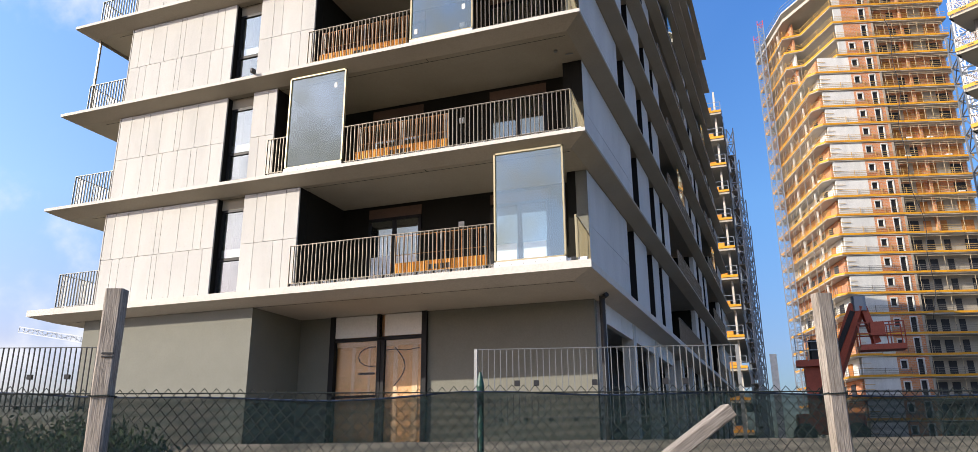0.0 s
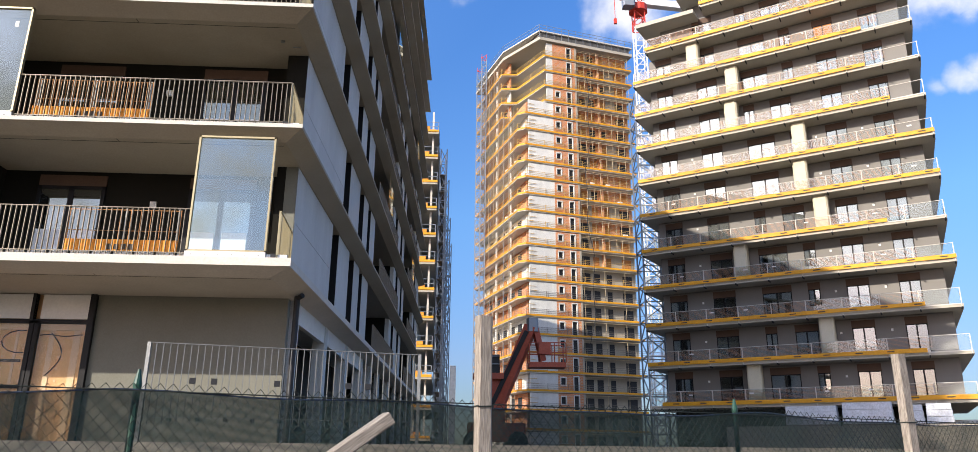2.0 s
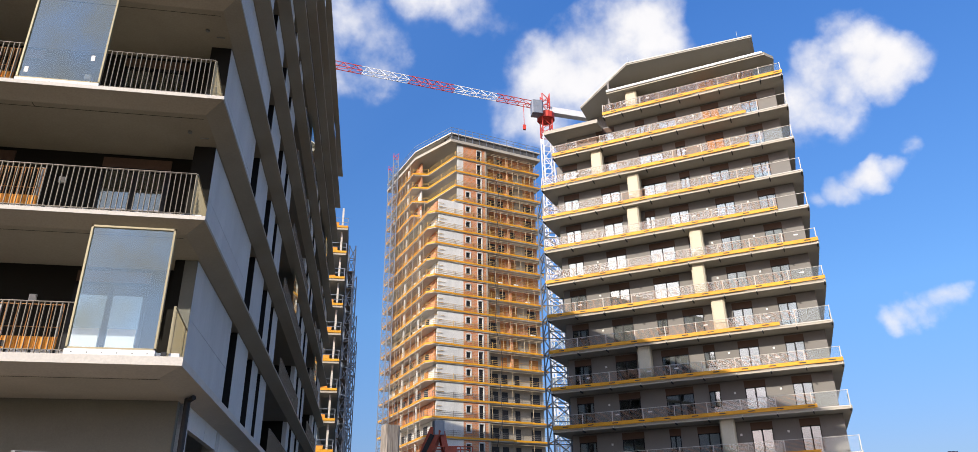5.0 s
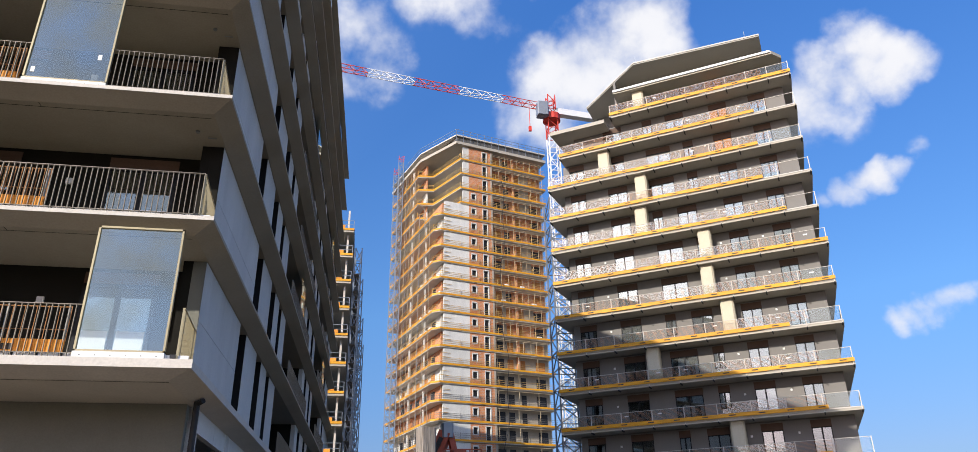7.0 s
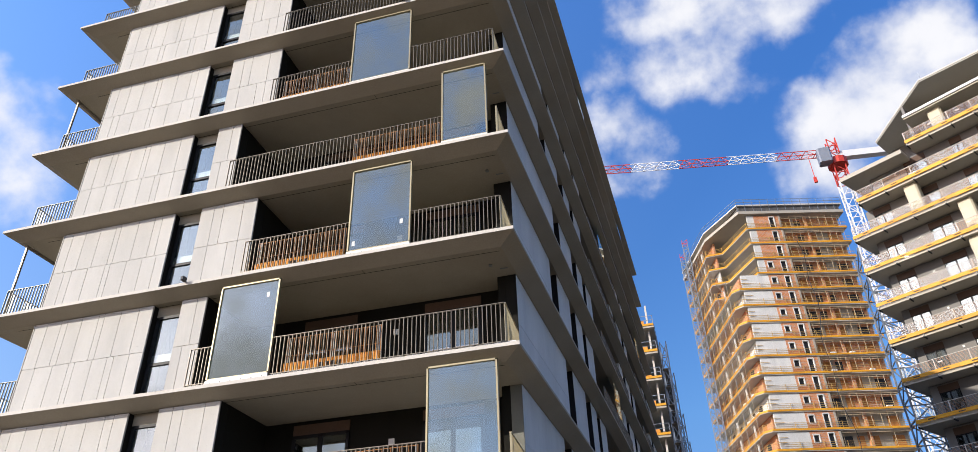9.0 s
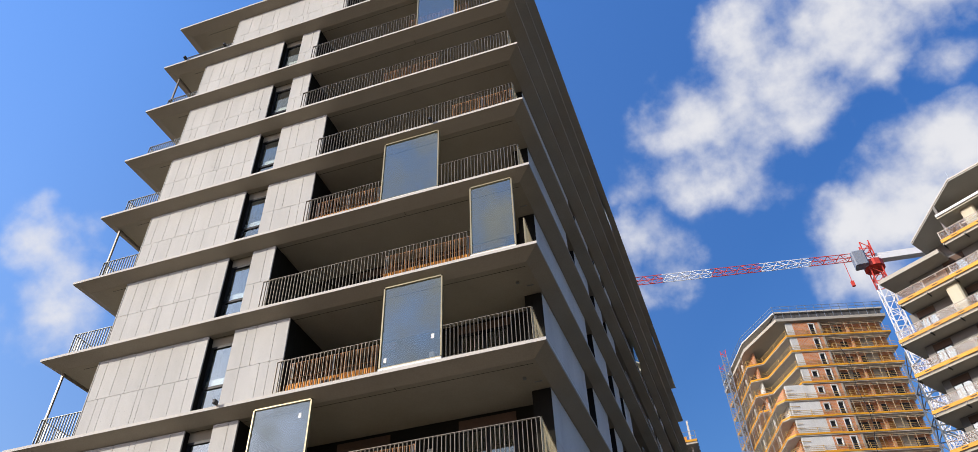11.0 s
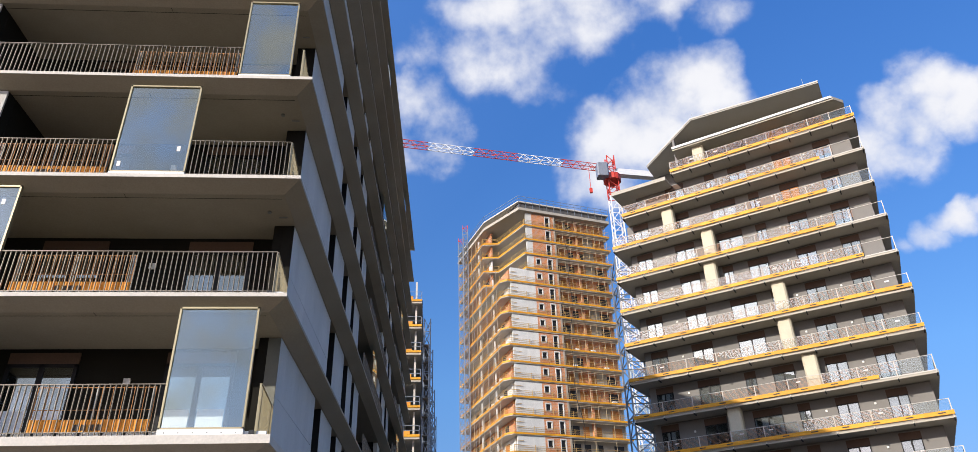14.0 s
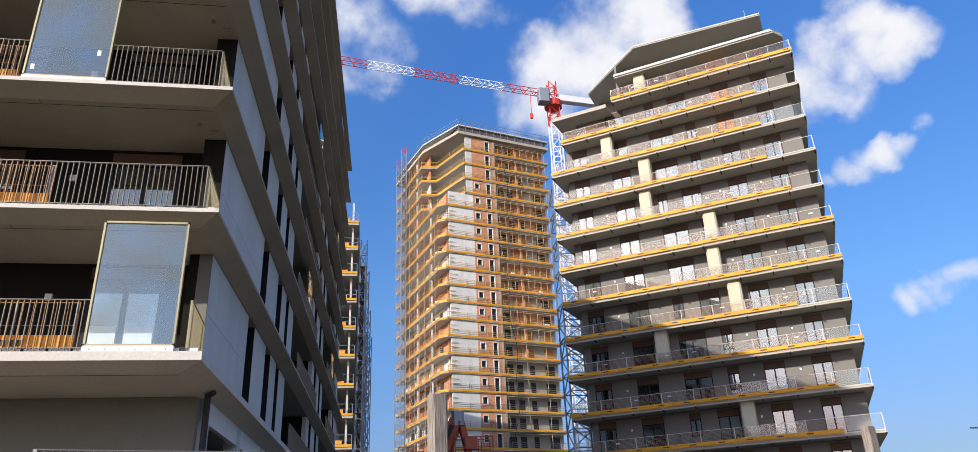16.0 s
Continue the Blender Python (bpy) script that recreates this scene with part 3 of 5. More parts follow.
def railing(p, q, z, mat, parent, h=1.02, step=0.108, single_bars=False, label="upright-bar balcony railing"):
    """A railing of flat bars from p to q; with single_bars each bar is an object."""
    p, q = Vector((*p, z)), Vector((*q, z))
    d = (q - p).normalized()
    n = max(2, round((q - p).length / step))
    m = Matrix.Rotation(math.atan2(d.y, d.x), 4, "Z")
    ln = (q - p).length
    top = Geo().box(0, ln, -0.025, 0.025, h - 0.012, h)
    rail = part("railing", top, mat, parent, label, Matrix.Translation(p) @ m)
    part("bottom_rail", Geo().box(0, ln, -0.02, 0.02, 0.055, 0.067), mat, rail)
    rest = Geo()
    for i in range(n + 1):
        x = ln * i / n
        if single_bars:
            part("bar", bar_mesh(mat, h - 0.012 + 0.06), None, rail, "", pose(x, 0, -0.06))
        else:
            rest.box(x - 0.006, x + 0.006, -0.02, 0.02, -0.06, h - 0.012)
    if not single_bars:
        tagged(part("infill", rest, mat, rail), kind="stuff")
    # fixing blocks at the foot
    fx = Geo()
    for i in range(0, n + 1, 4):
        x = ln * i / n
        fx.box(x - 0.035, x + 0.035, 0.02, 0.12, -0.0, 0.07)
    tagged(part("bracket", fx, BLACK, rail), kind="stuff")
    return rail


def screen(x0, x1, z0, z1, k):
    """A full-height glazed wind screen in a champagne frame."""
    s = part("wind_screen", Geo().box(x0, x1, 0.10, 0.22, z0 + 0.002, z0 + 0.15), WHITE, tower_a, "full-height glazed wind screen in a champagne frame")
    f = Geo()
    a, b = z0 + 0.15, z1
    f.box(x0, x0 + 0.04, 0.12, 0.20, a, b).box(x1 - 0.04, x1, 0.12, 0.20, a, b).box(x0, x1, 0.12, 0.20, b - 0.04, b).box(x0, x1, 0.12, 0.20, a, a + 0.04)
    part("frame", f, GOLD, s)
    part("pane", Geo().box(x0 + 0.04, x1 - 0.04, 0.155, 0.167, a + 0.04, b - 0.04), BAY_PANE, s)
    for i in range(6):
        x = x0 + (x1 - x0) * (i + 0.5) / 6
        part("screw", Geo().tube((x, 0.10, z0 + 0.08), (x, 0.094, z0 + 0.08), 0.012, 6), FRAME, s)
    # makers' stickers left on some of the panes
    for dx, dz in {2: ((x1 - x0 - 0.35, 2.1),), 3: ((0.12, 0.18), (x1 - x0 - 0.30, 0.62))}.get(k, ()):
        part("sticker", Geo().box(x0 + dx, x0 + dx + 0.08, 0.148, 0.154, a + dz, a + dz + 0.14), WHITE, s)


SLAT_WOOD = surface("barrier_slat", (0.34, 0.15, 0.045), 0.7, grain=20, stain=2, var=0.25, island=0.15)
SLAT = Geo().box(-0.006, 0.006, -0.006, 0.006, 0, 1.02).mesh("slat", SLAT_WOOD)


def barrier(x0, x1, z0, gap=0.062):
    """An edge-protection panel: upright wires, level wires and a ribbed toe board."""
    g = Geo().box(x0, x1, 0.33, 0.36, z0 + 0.12, z0 + 0.42)
    n = int((x1 - x0) / 0.16)
    for i in range(n):
        x = x0 + (x1 - x0) * (i + 0.5) / n
        g.box(x - 0.03, x + 0.03, 0.318, 0.332, z0 + 0.13, z0 + 0.41)
    b = single("safety_barrier", g, ORANGE, "orange safety barrier with a wire grid, standing on the balcony", "barrier", group="balcony barriers")
    xm = (x0 + x1) / 2
    for i in range(4):
        part("mark", Geo().box(xm - 0.28 + 0.15 * i, xm - 0.18 + 0.15 * i, 0.311, 0.316, z0 + 0.20, z0 + 0.32), MARK, b)
    n = int((x1 - x0) / gap)
    for i in range(n + 1):
        part("slat", SLAT, None, b, "", pose(x0 + (x1 - x0) * i / n, 0.38, z0 + 0.08))
    for z in (0.62, 1.08):
        part("level_wire", Geo().box(x0, x1, 0.386, 0.398, z0 + z, z0 + z + 0.014), SLAT_WOOD, b)
    for x in (x0 + 0.05, xm, x1 - 0.05):
        part("post", Geo().box(x - 0.02, x + 0.02, 0.40, 0.43, z0 + 0.0, z0 + 1.12), STEEL, b)


def storey_a(k):
    pier, bay, barr = STOREYS[k]
    z0, z1 = level(k), level(k + 1) - 0.26
    yb = 2.6
    # core walls behind the panels
    xl = -14.05 if k < 9 else -13.0
    wl, wr = (-10.2, -9.32)
    if k == 9:
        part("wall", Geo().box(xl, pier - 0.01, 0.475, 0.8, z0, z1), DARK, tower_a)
        front_panels(xl, pier, z0, z1, (0.45, 0.7, 0.6, 0.2, 0.65, 0.5, 0.22, 0.6, 0.45, 0.6))
    else:
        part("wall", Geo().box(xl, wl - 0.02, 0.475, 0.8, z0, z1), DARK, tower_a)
        front_panels(xl, wl, z0, z1, ((0.42, 0.55, 0.5, 0.18, 0.52, 0.45, 0.2, 0.45, 0.4), (0.38, 0.24, 0.5, 0.55, 0.16, 0.5, 0.48, 0.42, 0.3))[k % 2])
        window_a(wl, wr, z0, z1, 0.62)
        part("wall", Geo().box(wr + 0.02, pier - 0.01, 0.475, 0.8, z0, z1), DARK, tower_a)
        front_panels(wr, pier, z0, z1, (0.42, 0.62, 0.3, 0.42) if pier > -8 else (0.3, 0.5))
    # the pier's return is coloured dark in place of its shaded face
    part("wall", Geo().box(pier - 0.25, pier, 0.80, yb, z0, z1), DARK, tower_a, "dark rendered side wall of the loggia, pier return darkened as shade")
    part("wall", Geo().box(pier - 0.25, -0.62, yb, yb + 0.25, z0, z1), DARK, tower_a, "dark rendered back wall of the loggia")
    door_a(-6.75, -5.15, z0, yb)
    door_a(-3.15, -1.55, z0, yb)
    part("wall_lamp", Geo().box(-4.05, -3.9, yb - 0.06, yb, z0 + 1.85, z0 + 2.0), WHITE, tower_a, "small white square wall lamp")
    # west side of the storey
    part("wall", Geo().box(xl - 0.02, xl + 0.28, 0.8, 14, z0, z1), SIDE_PANEL, tower_a)
    part("panel", Geo().box(xl - 0.05, xl - 0.022, 0.42, 1.9, z0 + 0.01, z1 - 0.02), PANEL, tower_a)
    part("plinth", Geo().box(LEFT + 0.4, xl, 0.45, 4.0, z0, z0 + 0.10), SLAB, tower_a)
    railing((LEFT + 0.42, 0.5), (xl - 0.06, 0.5), z0 + 0.10, STEEL, tower_a, single_bars=True)
    railing((LEFT + 0.42, 3.9), (LEFT + 0.42, 0.51), z0 + 0.10, STEEL, tower_a, single_bars=True)
    if k in (3, 5, 8):
        g = Geo().box(LEFT + 0.42, LEFT + 0.48, 0.56, 0.62, z0 + 0.1, z1).box(LEFT + 0.42, LEFT + 0.48, 0.62, 3.8, z1 - 0.08, z1)
        part("screen_frame", g, RAIL, tower_a, "empty metal frame of a wind screen")
    # loggia front
    gaps = [(pier + 0.03, -0.33)]
    if bay:
        gaps = [(a, b) for a, b in ((pier + 0.03, bay[0]), (bay[1], -0.33)) if b - a > 0.25]
        screen(bay[0], bay[1], z0, z1, k)
    for a, b in gaps:
        railing((a, 0.16), (b, 0.16), z0 + 0.06, RAIL, tower_a, single_bars=True)
    railing((-0.33, 0.17), (-0.42, 1.86), z0 + 0.06, GOLD, tower_a, single_bars=True)
    part("kerb", Geo().box(pier + 0.04, -0.12, 0.20, 0.26, z0, z0 + 0.13), WHITE, tower_a, "white upstand at the slab edge")
    x0, x1 = barr
    barrier(x0, x1, z0, 0.2 if k == 1 else 0.062)


def side_a(k):
    """The long shaded side: pale panels, dark upright windows, deep loggias."""
    z0, z1 = level(k), level(k + 1) - 0.26
    xw = -0.46
    pat = (((1.9, 8.0), (9.1, 11.3), (12.4, 13.6), (14.4, 15.8), (24.0, 25.2), (26.3, 28.0), (29.0, 30.2), (37.5, 38.7), (39.8, 42.0)),
           ((1.9, 6.6), (7.7, 9.8), (10.9, 12.2), (13.0, 14.6), (22.8, 24.0), (25.1, 27.0), (28.1, 29.4), (36.8, 38.0), (39.1, 42.0)))[k % 2]
    for i, (a, b) in enumerate(pat):
        zs = [(z0 + 0.01, z0 + 1.36), (z0 + 1.372, z1 - 0.01)] if i == 0 else [(z0 + 0.01, z1 - 0.01)]
        for c, d in zs:
            part("panel", Geo().box(xw - 0.46, xw, a, b, c, d, SIDE), SIDE_PANEL, tower_a)
        if i + 1 < len(pat):
            c = pat[i + 1][0]
            if c - b < 2:
                w = part("window", Geo().box(xw - 0.44, xw - 0.30, b, c, z0, z0 + 0.08, SIDE), FRAME, tower_a, "tall dark window on the shaded side")
                part("pane", Geo().box(xw - 0.42, xw - 0.41, b, c, z0 + 0.08, z1 - 0.05, SIDE), PANE, w)
                for y0, y1 in ((b, b + 0.025), (c - 0.025, c)):
                    part("jamb", Geo().box(xw - 0.40, xw - 0.01, y0, y1, z0 + 0.02, z1 - 0.01, SIDE), FRAME, w)
                part("frame", Geo().box(xw - 0.405, xw - 0.34, b + 0.0, b + 0.07, z0 + 0.08, z1, SIDE).box(xw - 0.405, xw - 0.34, c - 0.07, c, z0 + 0.08, z1, SIDE).box(xw - 0.405, xw - 0.34, b, c, z0 + 1.0, z0 + 1.08, SIDE), FRAME, w)
            else:
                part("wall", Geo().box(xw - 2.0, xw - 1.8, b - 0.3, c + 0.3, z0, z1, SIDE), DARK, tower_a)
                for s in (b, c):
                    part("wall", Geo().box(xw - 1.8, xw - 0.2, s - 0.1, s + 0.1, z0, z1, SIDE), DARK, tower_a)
                p, q = SIDE @ Vector((-0.18, b, 0)), SIDE @ Vector((-0.18, c, 0))
                railing((p.x, p.y), (q.x, q.y), z0 + 0.05, RAIL, tower_a)
                if (k + i) % 3 == 0:
                    m = (b + c) / 2
                    part("side_screen", Geo().box(-0.2, -0.17, m - 0.9, m + 0.9, z0 + 0.1, z1, SIDE), BAY_PANE, tower_a, "glazed wind screen on the shaded side")
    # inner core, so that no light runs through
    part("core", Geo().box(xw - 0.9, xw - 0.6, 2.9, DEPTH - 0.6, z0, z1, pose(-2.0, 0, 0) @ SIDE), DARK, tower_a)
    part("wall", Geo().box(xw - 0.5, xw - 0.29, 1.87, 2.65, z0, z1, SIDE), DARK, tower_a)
    # end face of the side panels, recoloured darker so that it looks shaded
    part("shade_toned_corner", Geo().box(xw - 0.285, xw - 0.004, 1.86, 1.895, z0 + 0.01, z1 - 0.01, SIDE), GROUND_WALL if k == 1 else DARK, tower_a)
    part("end_wall", Geo().box(-13.0, xw, DEPTH - 0.9, DEPTH - 0.6, z0, z1, SIDE), SIDE_PANEL, tower_a)


for k in range(1, 11):
    slab_a(k)
for k in range(1, 10):
    storey_a(k)
    side_a(k)
part("parapet", Geo().box(LEFT + 1.5, -1.2, 1.2, DEPTH - 1.5, level(10), level(10) + 0.3), SLAB, tower_a)


def ground_floor_a():
    z1 = S1 - 0.30
    b = tower_a
    part("wall", Geo().box(-14.45, -8.85, 0.55, 0.85, SITE - 0.6, z1), GROUND_WALL, b, "grey-green rendered ground-floor wall")
    part("wall", Geo().box(-14.45, -14.15, 0.85, 16, SITE - 0.6, z1), GROUND_WALL, b)
    part("wall", Geo().box(-9.15, -8.85, 0.85, 2.95, SITE - 0.6, z1), GROUND_WALL, b)
    part("wall", Geo().box(-8.85, -7.85, 2.7, 2.95, SITE - 0.6, z1), GROUND_WALL, b)
    part("wall", Geo().box(-5.0, -0.55, 2.7, 2.95, SITE - 0.6, z1), GROUND_WALL, b)
    # shop door
    d = part("glazed_door", Geo().box(-7.85, -7.70, 2.62, 2.80, SITE - 0.1, z1), FRAME, b, "tall glazed door with a dark frame, plastered room behind")
    f = Geo()
    for x in (-6.42, -6.30):
        f.box(x, x + 0.10, 2.66, 2.76, SITE - 0.1, 4.92)
    f.box(-6.42, -6.34, 2.62, 2.76, 4.92, z1)
    f.box(-5.10, -4.96, 2.60, 2.80, SITE - 0.1, z1 + 0.0)
    f.box(-7.70, -5.10, 2.66, 2.76, 4.86, 4.95).box(-7.70, -6.42, 2.66, 2.76, 3.38, 3.44)
    part("frame", f, FRAME, d)
    for p, q in ((-7.70, -6.42), (-6.20, -5.10)):
        part("pane", Geo().box(p, q, 2.70, 2.71, SITE, 4.86), DOOR_PANE, d)
        part("transom_panel", Geo().box(p + 0.01, q + (0.08 if q < -6 else -0.01), 2.64, 2.69, 4.96, z1 - 0.02), WHITE, d, "white boarded panel over the door")
    # the room behind the door
    r = Geo().box(-8.4, -4.2, 2.84, 2.92, SITE - 0.1, z1)
    part("room_wall", r, TAN, b, "tan unpainted plaster walls of the room")
    part("room_floor", Geo().box(-8.4, -4.3, 2.75, 2.83, SITE - 0.2, SITE - 0.05), WHITE, b)
    for x, w in ((-7.25, 0.10), (-6.75, 0.06), (-6.0, 0.12), (-5.45, 0.16)):
        part("filler_strip", Geo().box(x, x + w, 2.822, 2.838, SITE, z1 - 0.75), JOINT, b, "pale filled joint between the boards")
        for h in range(6):
            part("filler_spot", Geo().box(x + w + 0.14, x + w + 0.18, 2.826, 2.838, 3.0 + 0.27 * h, 3.05 + 0.27 * h), JOINT, b)
    part("room_ceiling", Geo().box(-7.7, -5.1, 2.775, 2.838, 4.72, 4.86), JOINT, b, "pale ceiling edge of the room")
    part("cable", Geo().sweep([(-6.62 + 0.42 * math.cos(a * 0.45), 2.80, 4.45 + 0.26 * math.sin(a * 0.45)) for a in range(3, 12)], 0.014), BLACK, b, "black cable looped over the wall")
    part("cable", Geo().sweep([(-5.95 + 0.30 * math.sin(a * 0.35), 2.80, 4.66 - 0.11 * a) for a in range(10)], 0.014), BLACK, b, "black cable hanging on the wall")
    part("cable", Geo().sweep([(-6.2 + 0.12 * a, 2.80, 4.60 + 0.02 * math.sin(a)) for a in range(9)], 0.012), BLACK, b, "black cable along the ceiling")
    part("bar", Geo().box(-7.02, -6.55, 2.79, 2.82, 3.98, 4.04), BLACK, b, "dark bar on the wall")
    # corner pipe, side openings
    part("drainpipe", Geo().tube((-0.30, 2.45, SITE - 0.5), (-0.30, 2.45, z1), 0.07, 10).tube((-0.30, 2.45, z1 - 0.05), (-0.15, 2.30, z1), 0.06, 8), BLACK, b, "black drainpipe at the corner")
    for i in range(5):
        part("fascia_panel", Geo().box(-0.66, -0.52, 3.0 + 2.3 * i, 5.28 + 2.3 * i, 5.06, z1, SIDE), WHITE, b, "pale boarding under the slab")
    for y in (3.0, 6.8, 10.6, 14.4, 17.0, 20.0, 24.0, 28.0, 32.0, 36.0, 40.0):
        part("column", Geo().box(-0.85, -0.5, y, y + 0.4, SITE - 0.6, z1, SIDE), SIDE_PANEL, b)
    # black and dark walls behind the columns paint the shade of the openings
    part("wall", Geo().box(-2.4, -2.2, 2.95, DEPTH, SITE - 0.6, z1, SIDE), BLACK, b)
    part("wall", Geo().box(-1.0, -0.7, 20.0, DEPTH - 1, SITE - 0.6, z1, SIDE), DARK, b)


ground_floor_a()
for x, y, k in ((-3.1, -0.02, 6), (-14.9, -0.02, 9), (-12.9, -0.02, 9), (-0.15, 0.9, 9), (-0.1, 0.9, 8), (-9.0, -0.02, 3)):
    z = level(k)
    f = part("floodlight", Geo().box(x - 0.05, x + 0.05, y - 0.16, y - 0.0, z + 0.02, z + 0.12, c=0.02), BLACK, tower_a, "small black floodlight clamped to the slab edge")
    part("clamp", Geo().box(x - 0.02, x + 0.02, y - 0.02, y + 0.1, z + 0.01, z + 0.05), STEEL, f)
for x, lv in ((-0.6, 2), (-0.6, 3), (-0.6, 4)):
    z = level(lv + 1) - 0.26
    g = Geo().tube((-0.9, 1.2, z), (-0.9, 1.2, z - 0.04), 0.05, 10).tube((-0.7, 1.4, z - 0.05), (-0.5, 1.4, z - 0.05), 0.015, 6)
    part("outlet", g, STEEL, tower_a, "small outlet under the slab")


# ---- terrace railings behind the fence ----
def site_rail(p, q, z, marks, mat):
    r = thing("site_railing", "grey steel railing of upright bars along the terrace", "railing", group="terrace railings")
    railing(p, q, z, mat, r, h=1.30, step=0.112, single_bars=True, label="grey steel bars")
    d = (Vector(q) - Vector(p)).normalized()
    for s in marks:
        c = Vector(p) + d * s
        a = math.atan2(d.y, d.x)
        part("lock_plate", Geo().box(-0.05, 0.05, -0.04, 0.04, 0.62, 0.72), BLACK, r, "", pose(c.x, c.y, z, 0, 0, math.degrees(a)))
    for e in (p, q):
        part("post", Geo().box(e[0] - 0.03, e[0] + 0.03, e[1] - 0.03, e[1] + 0.03, SITE - 0.1, z + 1.3), STEEL, r)


site_rail((-1.80, -2.0), (2.75, -0.8), 2.53, (0.75, 1.1, 2.15, 3.4, 3.75), STEEL)
site_rail((-14.3, -4.15), (-10.1, -2.6), 2.93, (1.3, 2.1, 2.9, 3.7), DARK_STEEL)


def shrub(x, y, z, r, seed):
    """A low bush: forked twigs and many small leaves."""
    rnd = random.Random(seed)
    b = thing("shrub", "dusty green shrub behind the fence", "shrub", group="shrubs")
    tw, lf = Geo(), Geo()
    for i in range(9):
        a = rnd.uniform(0, 6.28)
        e = Vector((x + r * 0.6 * math.cos(a), y + r * 0.6 * math.sin(a), z + r * rnd.uniform(0.7, 1.2)))
        tw.tube((x, y, z - 0.2), e, 0.03, 5, 0.008)
        for k in range(120):
            c = e + Vector((rnd.gauss(0, r * 0.28), rnd.gauss(0, r * 0.28), rnd.gauss(0, r * 0.25)))
            m = Matrix.Translation(c) @ Euler((rnd.uniform(0, 6), rnd.uniform(0, 6), rnd.uniform(0, 6))).to_matrix().to_4x4()
            s = rnd.uniform(0.04, 0.08)
            lf.add([(-s, 0, 0), (0, -s * 0.45, 0.01), (s, 0, 0), (0, s * 0.45, 0.01)], [(0, 1, 2, 3)], m)
    part("twig", tw, TIMBER, b)
    tagged(part("crown", lf, LEAF, b, "small dusty green leaves"), kind="stuff")


LEAF = surface("dusty_leaf", (0.075, 0.11, 0.04), 0.7, grain=8, stain=3, var=0.4, bump=0)
for i, (x, y, r) in enumerate(((-9.2, -3.6, 0.8), (-10.6, -3.4, 0.9), (-8.0, -3.9, 0.7), (-12.0, -3.3, 0.9))):
    shrub(x, y, 1.35, r, i)

# ---- the stepped tower with yellow boards ----
CM = pose(18.6, 42.44, 0, 0, 0, -33.77)
tower_c = thing("residential_tower", "grey residential tower with cream slabs, glass balustrades and yellow toe boards", "building", CM)
CZ, CW = 5.60, 21.15
C_LEFT = {11: 1.2, 12: 6.1}
POST_C = Geo().box(-0.03, 0.03, -0.03, 0.03, -0.25, 1.05).mesh("post", EDGE)
BRACKET_C = Geo().box(-0.04, 0.04, -0.16, 0.5, -0.31, -0.22).mesh("bracket", BLACK)
MESH_C = surface("rusty_wire", (0.52, 0.27, 0.15), 0.6, 0.2, var=0.2, bump=0)
PILLARS = {12: 8.7, 10: 5.1, 9: 8.1, 8: 7.8, 7: 12.6, 6: 12.4, 5: 13.5, 4: 7.5, 2: 12.9, 1: 7.7}


def opening_c(u0, u1, z0, h, sill=0.05, brown=False):
    w = part("balcony_door", Geo().box(u0 - 0.02, u1 + 0.02, 1.50, 1.58, z0 + h, z0 + h + 0.5), PLY_DARK, tower_c, "glazed door with a dark blind box")
    f = Geo()
    um = (u0 + u1) / 2
    for p, q in ((u0, u0 + 0.06), (um - 0.05, um + 0.05), (u1 - 0.06, u1)):
        f.box(p, q, 1.50, 1.58, z0 + sill, z0 + h)
    f.box(u0, u1, 1.50, 1.58, z0 + h - 0.06, z0 + h).box(u0, u1, 1.50, 1.58, z0 + sill, z0 + sill + 0.06)
    part("frame", f, FRAME, w)
    part("pane", Geo().box(u0 + 0.05, u1 - 0.05, 1.54, 1.55, z0 + sill + 0.05, z0 + h - 0.05), PLY if brown else PANE, w)
    # dark sheet for the room's shade, set inside the wall
    part("reveal", Geo().box(u0, u1, 1.66, 1.70, z0 + sill, z0 + h), DARK, w)


